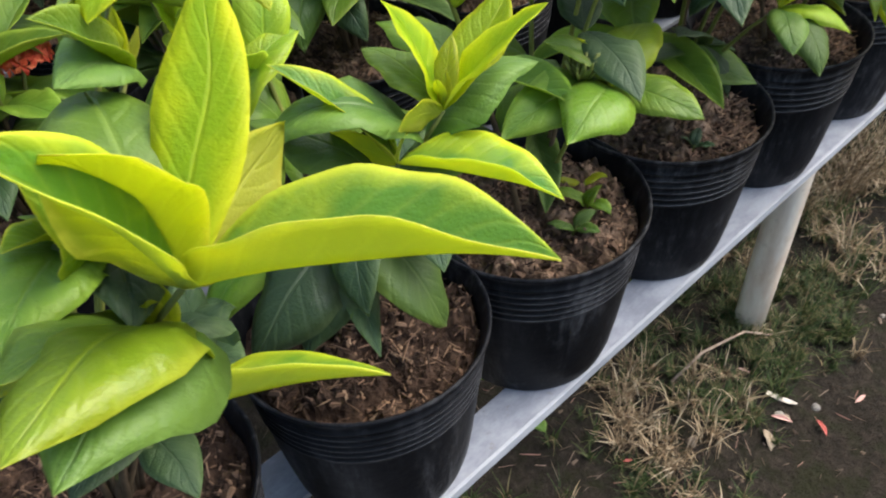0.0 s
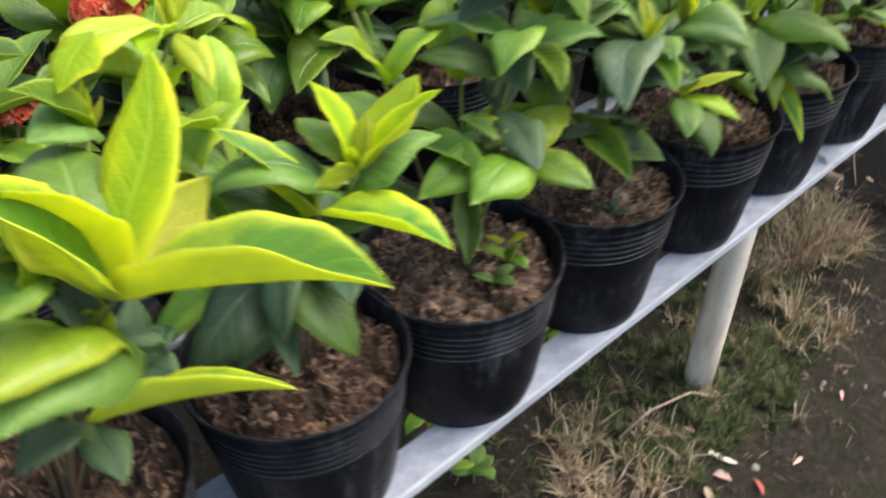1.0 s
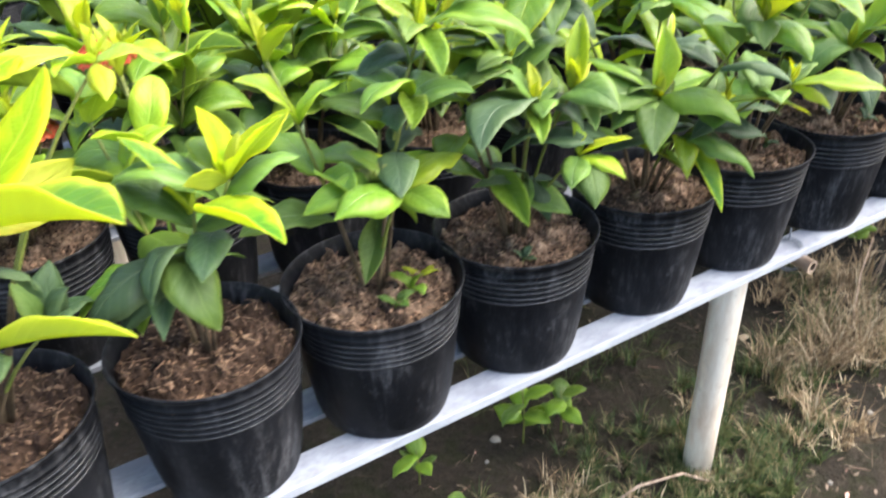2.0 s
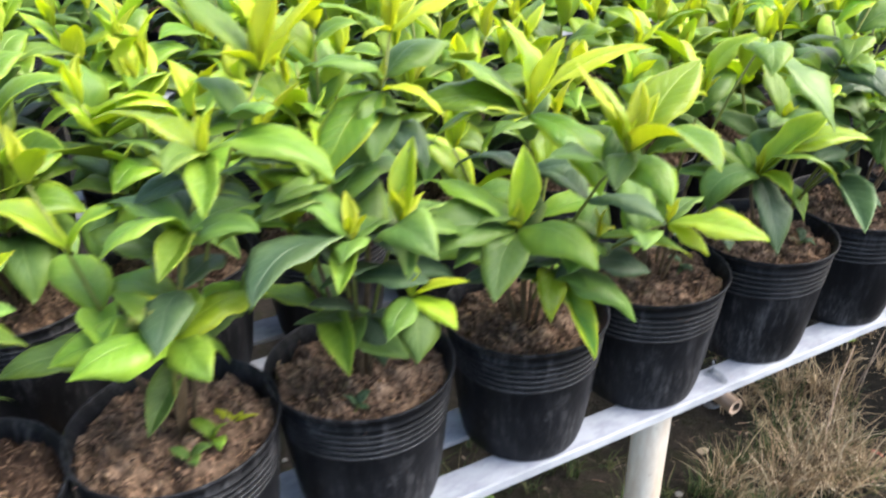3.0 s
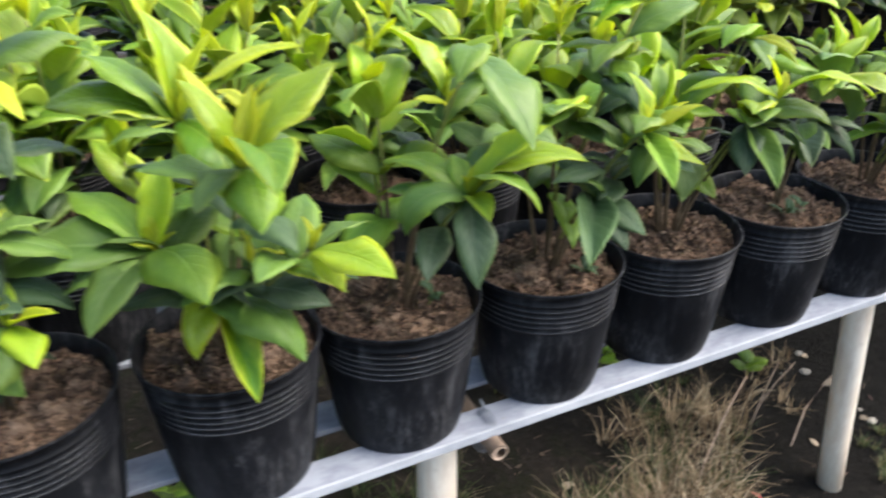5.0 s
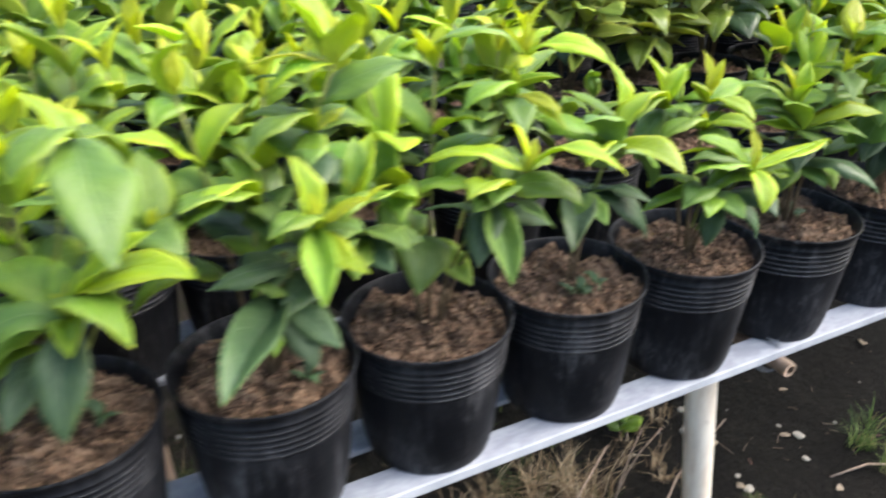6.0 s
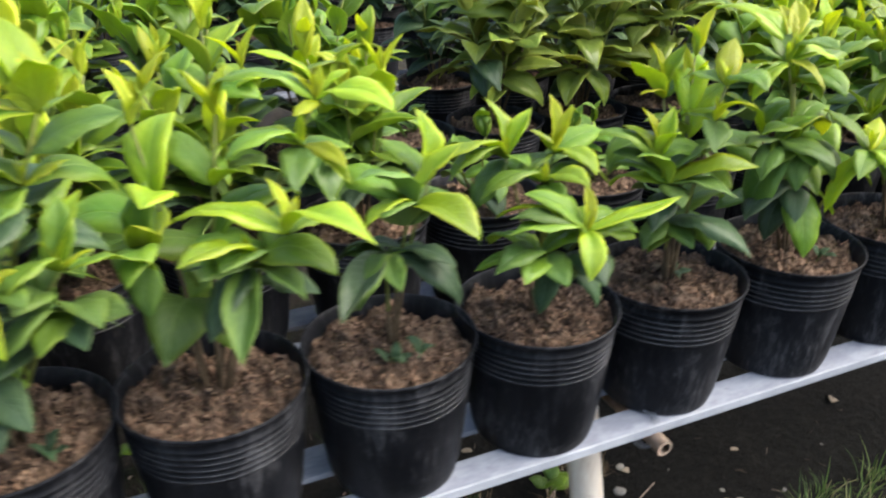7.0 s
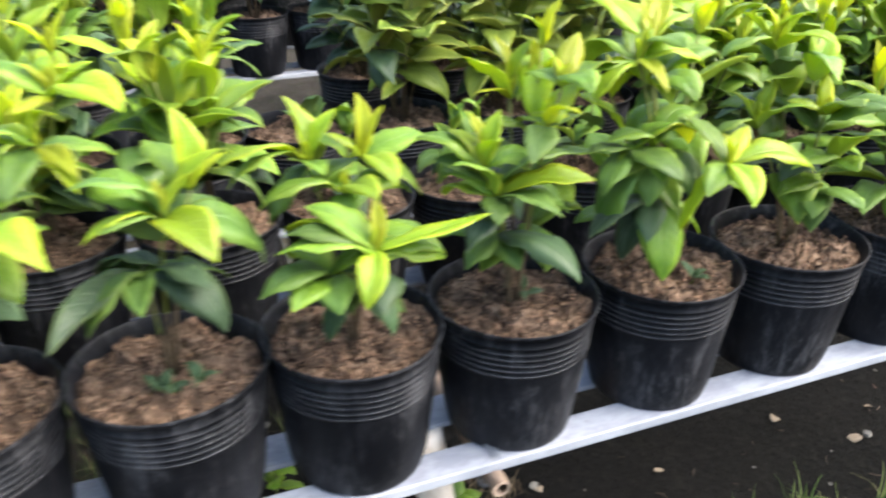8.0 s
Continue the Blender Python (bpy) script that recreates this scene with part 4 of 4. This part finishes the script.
for k in (-3, -2, -1, 13, 14, 15, 16, 17, 18, 19):
    grow(front_plant(k), 205 + k, shoots=5, height=0.20, size=0.1, pairs=4, reach=0.07)

TEMPLATES = []
for k in range(6):
    ob = potted(-1.7 + 0.193 * k, ROW_Y[1], 300 + k, LABEL, GROUP)
    grow(ob, 400 + k, shoots=6, height=0.27, size=0.108, pairs=5, reach=0.085)
    TEMPLATES.append(ob)
FAR = []
for k in range(6):
    ob = potted(-1.7 + 0.193 * k, ROW_Y[2], 500 + k, LABEL, GROUP)
    stuff = []
    grow(stuff, 600 + k, shoots=6, height=0.29, size=0.108, pairs=5, reach=0.085, age=(0, 0, 1, 1, 2, 2)[k])
    part("crown", crown(stuff), ob, label="dense yellow-green leaf crown")
    FAR.append(ob)
rng = random.Random(5)
for row, y in enumerate(ROW_Y[1:] + FAR_Y):
    for k in range(6 if row < 2 else 0, 24 if row < 3 else 27):
        x = -1.7 + 0.193 * k + (0, 0.0, 0.02, 0.1, 0.05, 0.12, 0.0)[row]
        if row == 2 and 0.62 < x < 0.95:
            continue
        if row in (1, 2) and 0.62 < x < 1.42 and not (row == 1 and 0.7 < x < 0.88):
            turn = rng.uniform(0, 360)
            if row == 2:
                copy_thing(FAR[4 + k % 2], pose(x, y, BOARD_Z, 0, 0, turn))
                continue
            olive = potted(x, y, 90 + k, "tall older shrub with olive-green leaves in a black pot", GROUP)
            stuff = []
            grow(stuff, 720 + k, shoots=7, height=0.36, size=0.128, pairs=5, reach=0.10, tone="olive")
            part("crown", crown(stuff), olive, label="dense olive-green leaf crown")
            continue
        if row == 1 and 0.7 < x < 0.88:
            bare = potted(x, y, 77, "black pot of bare soil with a sparse dark seedling", GROUP)
            sprout(bare, 0.02, 0.01, 0.07, "old")
            continue
        if row >= 3 and x > 0.8:
            copy_thing(FAR[4 + k % 2], pose(x, y + rng.uniform(-0.012, 0.012), BOARD_Z, 0, 0, rng.uniform(0, 360)))
            continue
        model = rng.choice(TEMPLATES if row == 0 else FAR if row == 1 else FAR[1:])
        m = pose(x + rng.uniform(-0.01, 0.01), y + rng.uniform(-0.012, 0.012), BOARD_Z, 0, 0, rng.uniform(0, 360))
        if row == 0 and 0.7 < x < 1.25:
            small = potted(x, y, 80 + k, "black pot of soil with a small sparse dark shrub", GROUP)
            grow(small, 700 + k, shoots=2, height=0.10, size=0.075, pairs=3, reach=0.04, age=2)
            continue
        copy_thing(model, m)

# small seedlings on the soil of some pots
sprout(FRONT[2], 0.028, -0.035, 0.036, "mid", 3)
sprout(FRONT[2], 0.050, -0.012, 0.030, "young", 3)
sprout(FRONT[2], 0.000, -0.044, 0.030, "old", 3)
sprout(FRONT[3], -0.03, -0.05, 0.024, "deep", 3)
sprout(FRONT[5], 0.035, -0.01, 0.026, "deep", 3)
sprout(FRONT[6], 0.03, -0.035, 0.028, "deep", 4)
sprout(FRONT[8], -0.01, -0.03, 0.028, "deep", 4)
sprout(FRONT[8], 0.02, -0.022, 0.022, "deep", 3)
sprout(FRONT[10], 0.01, 0.01, 0.03, "deep", 4)
sprout(FRONT[11], 0.02, -0.03, 0.03, "deep", 3)


def flower_head(plant, place, size):
    """A domed head of small four-petalled orange-red florets on one stalk."""
    rng = random.Random(8)
    place = Vector(place)
    verts, faces = [], []
    for _ in range(150):
        a, q = rng.uniform(0, math.tau), math.sqrt(rng.random())
        d = Vector((q * math.cos(a), q * math.sin(a), math.sqrt(max(0.05, 1 - q * q)) * 0.8))
        c = place + d * size * rng.uniform(0.8, 1.0)
        d.normalize()
        e = d.orthogonal().normalized()
        g = d.cross(e)
        tilt = rng.uniform(0, 1.6)
        for k in range(4):
            u = math.cos(tilt + k * math.pi / 2) * e + math.sin(tilt + k * math.pi / 2) * g
            w = d.cross(u)
            b = len(verts)
            verts += [c, c + u * 0.0035 + w * 0.0022 + d * 0.001, c + u * 0.0078, c + u * 0.0035 - w * 0.0022 + d * 0.001]
            faces.append((b, b + 1, b + 2, b + 3))
        b = len(verts)
        s_ = place + d * size * 0.2
        verts += [s_ - e * 0.0006, s_ + e * 0.0006, c + e * 0.0006, c - e * 0.0006]
        faces.append((b, b + 1, b + 2, b + 3))
    part("flower_head", mesh_from("flower_head", verts, faces, [PETAL], smooth=False), plant, label="domed orange-red flower head")
    v, f = tube([(0, 0, 0.15), place * 0.6 + Vector((0, 0, 0.05)), place + Vector((0, 0, size * 0.25))], (0.003, 0.0022, 0.0016), 7)
    part("flower_stalk", mesh_from("flower_stalk", v, f, [GREENSTEM]), plant)


flower_head(TEMPLATES[5], FLOWER, 0.034)
flower_head(TEMPLATES[4], (0.050, -0.010, 0.292), 0.024)


def bud_head(plant, place):
    """A tight head of unopened green flower buds."""
    rng = random.Random(4)
    verts, faces = [], []
    for _ in range(34):
        a, q = rng.uniform(0, math.tau), 0.013 * math.sqrt(rng.random())
        base = Vector(place) + Vector((q * 0.4 * math.cos(a), q * 0.4 * math.sin(a), 0))
        tip = Vector(place) + Vector((q * math.cos(a), q * math.sin(a), rng.uniform(0.010, 0.018)))
        v, f = tube([base, base.lerp(tip, 0.6), tip], (0.0008, 0.0015, 0.0008), 6)
        b = len(verts)
        verts += v
        faces += [tuple(b + k for k in q_) for q_ in f]
    part("bud_head", mesh_from("bud_head", verts, faces, [GREENSTEM]), plant, label="tight green flower bud head")


bud_head(FRONT[2], (-0.012, -0.052, 0.312))

# ---- ground cover ----


def tuft(verts, faces, x, y, blades, height, spread, rng, droop=0.6, wide=0.0016):
    """Bent grass blades from one root."""
    for _ in range(blades):
        a = rng.uniform(0, math.tau)
        r0 = spread * 0.35 * math.sqrt(rng.random())
        bx, by = x + r0 * math.cos(a * 1.7), y + r0 * math.sin(a * 1.7)
        h = height * rng.uniform(0.45, 1.1)
        out = spread * rng.uniform(0.2, 1.3)
        dr = droop * rng.uniform(0.3, 1.4)
        sx, sy = -math.sin(a), math.cos(a)
        b = len(verts)
        z0 = rise(bx, by) - 0.004
        for q in (0, 0.35, 0.7, 1.0):
            w = wide * rng.uniform(0.8, 1.3) * (1 - 0.85 * q)
            px, py = bx + out * q * q * math.cos(a), by + out * q * q * math.sin(a)
            pz = z0 + h * (q - dr * 0.45 * q ** 3)
            verts += [(px - sx * w, py - sy * w, pz), (px + sx * w, py + sy * w, pz + w * 0.4)]
        for k in range(3):
            faces.append((b + 2 * k, b + 2 * k + 1, b + 2 * k + 3, b + 2 * k + 2))


def grass(name, label, mat, spots, seed, wide=0.0016):
    """spots: x, y, radius, tufts, blades a tuft, height, droop."""
    rng = random.Random(seed)
    verts, faces = [], []
    for x, y, r, n, blades, h, droop in spots:
        for _ in range(n):
            a, q = rng.uniform(0, math.tau), r * math.sqrt(rng.random())
            tuft(verts, faces, x + q * math.cos(a), y + q * math.sin(a), blades, h * rng.uniform(0.6, 1.2), h * 0.7, rng, droop, wide)
    tagged(new(name, mesh_from(name, verts, faces, [mat])), label, "grass", kind="stuff")


grass("green_grass", "short green grass tufts on the dark earth", GRASS, (
    (0.06, 0.04, 0.12, 60, 26, 0.055, 0.8), (-0.08, 0.12, 0.17, 80, 24, 0.05, 0.9), (0.22, 0.12, 0.16, 50, 24, 0.06, 0.8), (-0.25, 0.06, 0.16, 44, 20, 0.036, 1.0),
    (-0.45, 0.1, 0.18, 14, 18, 0.05, 0.9), 
    (0.0, 0.45, 0.25, 26, 18, 0.08, 0.7), (0.75, 0.62, 0.2, 18, 18, 0.07, 0.7), (0.25, 0.85, 0.25, 16, 20, 0.08, 0.7), (0.58, 0.17, 0.12, 22, 16, 0.10, 0.6), (0.40, 0.16, 0.10, 16, 18, 0.08, 0.6), (0.74, 0.3, 0.12, 8, 16, 0.09, 0.6), (1.08, 0.03, 0.12, 22, 16, 0.035, 1.0), (1.2, -0.03, 0.1, 14, 14, 0.03, 1.0)), 11, 0.0012)
grass("grass_tuft", "bright green grass tuft growing from dark earth", FRESH, ((1.45, 0.15, 0.07, 7, 16, 0.085, 0.9), (1.44, 0.07, 0.09, 7, 14, 0.08, 0.9), (1.58, 0.12, 0.12, 8, 12, 0.08, 0.9), (1.7, 0.05, 0.12, 5, 12, 0.08, 0.9)), 14, 0.0014)
grass("dry_grass", "dry straw-coloured grass lying over the earth", STRAW, (
    (-0.27, 0.08, 0.09, 20, 22, 0.07, 1.2), (-0.2, 0.1, 0.14, 18, 22, 0.06, 1.3), (0.30, 0.03, 0.09, 12, 22, 0.08, 0.8), (0.41, 0.17, 0.07, 13, 24, 0.11, 0.5),
    (0.58, 0.15, 0.07, 15, 24, 0.16, 0.5), (0.66, 0.13, 0.05, 7, 20, 0.11, 0.9), (0.62, 0.32, 0.10, 8, 22, 0.09, 1.3), (0.76, 0.3, 0.1, 12, 24, 0.14, 1.0),
    (-0.4, 0.0, 0.15, 10, 16, 0.05, 1.5), (0.05, 0.1, 0.2, 12, 16, 0.06, 1.3), (0.5, 0.05, 0.2, 8, 14, 0.05, 1.4), (1.0, 0.4, 0.14, 8, 16, 0.07, 1.2), (1.55, 0.1, 0.1, 3, 14, 0.07, 1.2)), 12, 0.0014)


def pebbles(n, seed):
    rng = random.Random(seed)
    bits = []
    for _ in range(3):
        bm = bmesh.new()
        bmesh.ops.create_icosphere(bm, subdivisions=2, radius=1)
        o = Vector((rng.uniform(0, 50), 0, 0))
        for v in bm.verts:
            v.co *= 1 + 0.35 * noise.noise(v.co * 1.3 + o)
            v.co.z *= 0.5
        me = bpy.data.meshes.new("pebble")
        bm.to_mesh(me)
        bm.free()
        me.materials.append(PEBBLE)
        bits.append(me)
    for _ in range(n):
        x, y, r = rng.uniform(-0.5, 2.4), rng.uniform(-0.5, 0.9), rng.choice((0.003, 0.004, 0.005, 0.007, 0.011))
        ob = new("pebble", rng.choice(bits))
        ob.matrix_basis = pose(x, y, rise(x, y) + r * 0.2, 0, 0, rng.uniform(0, 360)) @ Matrix.Diagonal((r * rng.uniform(0.8, 1.4), r, r, 1))
        tagged(ob, "small pale grey pebble on dark earth", "pebble", "pebbles on the ground")


def flat_stone(x, y, r):
    bm = bmesh.new()
    bmesh.ops.create_icosphere(bm, subdivisions=2, radius=1)
    o = Vector((x * 31, y * 17, 0))
    for v in bm.verts:
        v.co *= 1 + 0.3 * noise.noise(v.co * 1.4 + o)
        v.co.z *= 0.35
    me = bpy.data.meshes.new("flat_stone")
    bm.to_mesh(me)
    bm.free()
    me.materials.append(PALESTONE)
    ob = new("flat_stone", me)
    ob.matrix_basis = pose(x, y, rise(x, y) + r * 0.15, 0, 0, x * 500) @ Matrix.Diagonal((r, r * 0.8, r, 1))
    tagged(ob, "flat pale stone lying on dark earth", "stone", "pale stones on the ground")


pebbles(60, 3)
for x, y, r in ((1.322, 0.237, 0.013), (1.11, 0.174, 0.012), (1.314, 0.283, 0.006), (1.279, 0.18, 0.009), (1.116, 0.21, 0.007), (1.164, 0.426, 0.011), (-0.115, -0.053, 0.009)):
    flat_stone(x, y, r)


def litter(n, seed):
    """Straw and dead leaf crumbs strewn over the ground."""
    rng = random.Random(seed)
    verts, faces = [], []
    for q in range(n):
        x = rng.uniform(-0.9, 2.6) if q % 3 else rng.gauss(0.1, 0.4)
        y = rng.uniform(-0.6, 1.0) if q % 2 else rng.gauss(0.08, 0.2)
        kind = rng.random() * (0.7 if x > 0.7 else 1.0)
        if kind < 0.6:
            continue
        if kind < 0.93:
            long, wide, thick = rng.uniform(0.006, 0.024), rng.uniform(0.0005, 0.0011), 0.0005
        else:
            long, wide, thick = rng.uniform(0.003, 0.008), rng.uniform(0.0025, 0.0045), 0.0006
        m = Matrix.Translation((x, y, rise(x, y) + thick * 0.5)) @ Euler((rng.uniform(-0.3, 0.3), rng.uniform(-0.25, 0.25), rng.uniform(0, 6.3))).to_matrix().to_4x4()
        b = len(verts)
        for sx, sy, sz in ((-1, -0.7, -1), (1, -0.4, -1), (0.8, 0.6, -1), (-0.8, 0.8, -1), (-0.7, -0.4, 1), (0.7, -0.3, 1), (0.5, 0.4, 1), (-0.5, 0.5, 1)):
            verts.append(tuple(m @ Vector((sx * long, sy * wide, sz * thick))))
        for k in ((4, 5, 6, 7), (0, 1, 5, 4), (1, 2, 6, 5), (2, 3, 7, 6), (3, 0, 4, 7)):
            faces.append(tuple(b + j for j in k))
    tagged(new("ground_litter", mesh_from("ground_litter", verts, faces, [STRAWBIT], smooth=False)), "straw bits and dead leaf crumbs strewn on the ground", "litter", kind="stuff")


STRAWBIT = island("straw_bit", [(0.0, (0.05, 0.035, 0.025)), (0.6, (0.14, 0.10, 0.07)), (0.9, (0.28, 0.21, 0.16)), (1.0, (0.36, 0.18, 0.14))], 0.9)
litter(6500, 21)


def dry_leaf(x, y, length, turn, shape, lift=0.004):
    me = DRY[shape % len(DRY)]
    ob = new("fallen_leaf", me)
    ob.matrix_basis = pose(x, y, rise(x, y) + lift, 8, 14 * ((shape % 3) - 1), turn) @ Matrix.Diagonal((length, length, length, 1))
    tagged(ob, "dry curled tan leaf lying on dark earth", "fallen leaf", "fallen leaves on the ground")


DRY = []
for k in range(4):
    me = LEAVES["old"][k].copy()
    me.materials.clear()
    for _ in range(2):
        me.materials.append(DRYLEAF)
    DRY.append(me)
rng = random.Random(31)
for x, y in ((1.303, 0.242), (1.102, 0.176), (1.159, 0.414), (1.982, 0.374), (0.95, 0.2), (1.15, 0.3), (1.4, 0.36), (0.42, 0.3), (-0.115, -0.071), (-0.16, -0.05), (0.62, -0.02), (0.9, 0.6), (0.3, 0.5), (1.9, 0.3), (2.05, 0.2), (-0.25, 0.02), (1.28, 0.1)):
    dry_leaf(x, y, rng.uniform(0.025, 0.055), rng.uniform(0, 360), rng.randrange(4))
dry_leaf(1.74, 0.40, 0.062, -60, 1, 0.006)

PINK = plain("faded_petal", [(0.3, (0.55, 0.25, 0.20)), (0.7, (0.78, 0.55, 0.48))], 50, 0.7)
RED = plain("fresh_fallen_petal", [(0.3, (0.50, 0.09, 0.07)), (0.7, (0.68, 0.22, 0.18))], 50, 0.6)


def fallen_petal(x, y, length, turn, mat, label):
    me = LEAVES["young"][11].copy()
    me.materials.clear()
    for _ in range(2):
        me.materials.append(mat)
    ob = new("fallen_petal", me)
    ob.matrix_basis = pose(x, y, rise(x, y) + 0.004, 6, -10, turn) @ Matrix.Diagonal((length, length * 1.3, length, 1))
    tagged(ob, label, "petal", "fallen petals on the ground")


for x, y, length, turn in ((-0.115, -0.075, 0.026, 20), (0.012, -0.135, 0.02, 80), (-0.087, 0.046, 0.018, 200), (0.648, 0.065, 0.02, 30), (0.175, -0.122, 0.02, 300)):
    fallen_petal(x, y, length, turn, PINK, "faded pale pink petal lying on dark earth")
for x, y, length, turn in ((-0.089, -0.102, 0.024, 150), (0.734, 0.115, 0.022, 10), (-0.356, 0.068, 0.016, 60)):
    fallen_petal(x, y, length, turn, RED, "dull red petal lying on dark earth")


def plant_label(x, y, turn):
    """A thin plastic strip, pointed at one end and slightly bent."""
    v = []
    for z in (0.0, 0.0008):
        for u, w in ((-0.024, 0.0042), (-0.005, 0.0048), (0.014, 0.0046), (0.026, 0.0012)):
            v += [(u, -w, z + 12 * u * u * 0.4), (u, w, z + 12 * u * u * 0.4)]
    f = [(2 * k + 8, 2 * k + 10, 2 * k + 11, 2 * k + 9) for k in range(3)] + [(2 * k, 2 * k + 1, 2 * k + 3, 2 * k + 2) for k in range(3)]
    f += [(2 * k, 2 * k + 2, 2 * k + 10, 2 * k + 8) for k in range(3)] + [(2 * k + 3, 2 * k + 1, 2 * k + 9, 2 * k + 11) for k in range(3)] + [(0, 8, 9, 1), (6, 7, 15, 14)]
    ob = new("plant_label", mesh_from("plant_label", v, f, [PVC], smooth=False))
    ob.matrix_basis = pose(x, y, rise(x, y) + 0.002, 0, 0, turn)
    tagged(ob, "thin white plastic plant label lying on earth", "plant label")


plant_label(-0.089, -0.039, -75)


def twig(points, r):
    v, f = tube([(x, y, rise(x, y) + z) for x, y, z in points], [r, r, r * 0.8, r * 0.6][: len(points)], 7)
    tagged(new("twig", mesh_from("twig", v, f, [BAMBOO])), "thin dry twig lying on the ground", "twig", "twigs on the ground")


twig(((-0.19, 0.11, 0.01), (-0.12, 0.10, 0.035), (-0.04, 0.07, 0.04), (0.02, 0.03, 0.01)), 0.0025)
twig(((0.55, 0.12, 0.01), (0.65, 0.2, 0.05), (0.75, 0.26, 0.09), (0.84, 0.3, 0.14)), 0.0022)
twig(((0.84, 0.265, 0.0), (0.855, 0.267, 0.07), (0.875, 0.27, 0.13), (0.905, 0.28, 0.17)), 0.0016)
twig(((0.87, 0.29, 0.0), (0.885, 0.285, 0.06), (0.91, 0.28, 0.11), (0.95, 0.275, 0.15)), 0.0016)
twig(((0.9, 0.2, 0.004), (1.0, 0.26, 0.02), (1.08, 0.28, 0.05), (1.12, 0.27, 0.10)), 0.002)
twig(((1.28, 0.12, 0.004), (1.36, 0.1, 0.02), (1.44, 0.07, 0.01), (1.5, 0.04, 0.004)), 0.0022)


def weed(x, y, height, n, seed):
    """A broad-leaved weed under the bench."""
    rng = random.Random(seed)
    ob = new("weed")
    ob.matrix_basis = pose(x, y, rise(x, y) - 0.004)
    tagged(ob, "pale green broad-leaved weed under the bench", "weed", "weeds under the bench")
    v, f = tube([(0, 0, 0), (0.004, 0.003, height * 0.5), (0.0, 0.006, height)], (0.0022, 0.0018, 0.0011), 7)
    part("stem", mesh_from("weed_stem", v, f, [GREENSTEM]), ob)
    for q in range(n):
        set_leaf(ob, (0.002, 0.004, height * (0.35 + 0.65 * q / n)), 137 * q + rng.uniform(-25, 25), rng.uniform(-10, 40), rng.uniform(0.045, 0.07), rng.choice(("mid", "mid", "old")), rng.choice((3, 5, 3)), rng.uniform(-20, 20), 1.15)


for x, y, h, n, sd in ((-0.21, 0.33, 0.15, 7, 1), (-0.13, 0.31, 0.11, 6, 2), (-0.44, 0.35, 0.09, 5, 8), (-0.45, 0.22, 0.06, 5, 9), (0.8, 0.62, 0.09, 7, 3), (0.68, 0.58, 0.08, 6, 4), (-0.3, 0.55, 0.1, 6, 5), (0.25, 0.8, 0.1, 6, 6), (0.42, 0.62, 0.08, 5, 7), (0.99, 0.42, 0.04, 4, 10)):
    weed(x, y, h, n, sd)


def wire_tie(x):
    """Wire wound round the front slat and the crossbar end, with its twisted ends standing up."""
    y = ROW_Y[0] - 0.055
    ob = new("wire_tie")
    tagged(ob, "grey wire wound round slat and crossbar", "wire tie", "wire ties on the bench")
    for k in range(3):
        cx = x + 0.004 * k - 0.004
        loop = [(cx + 0.006 * math.sin(a), y + 0.026 * math.cos(a), 0.5105 + 0.0235 * math.sin(a)) for a in [math.tau * q / 16 for q in range(17)]]
        v, f = tube(loop, 0.0011, 6, cap=False)
        part("wire_loop", mesh_from("wire_loop", v, f, [WIRE]), ob)
    v, f = tube([(x, y + 0.004, 0.533), (x + 0.003, y + 0.006, 0.543), (x - 0.002, y + 0.004, 0.555)], (0.0018, 0.0015, 0.0009), 6)
    part("twisted_end", mesh_from("twisted_end", v, f, [WIRE]), ob)


for x in (0.053, 0.859, 2.01):
    wire_tie(x)
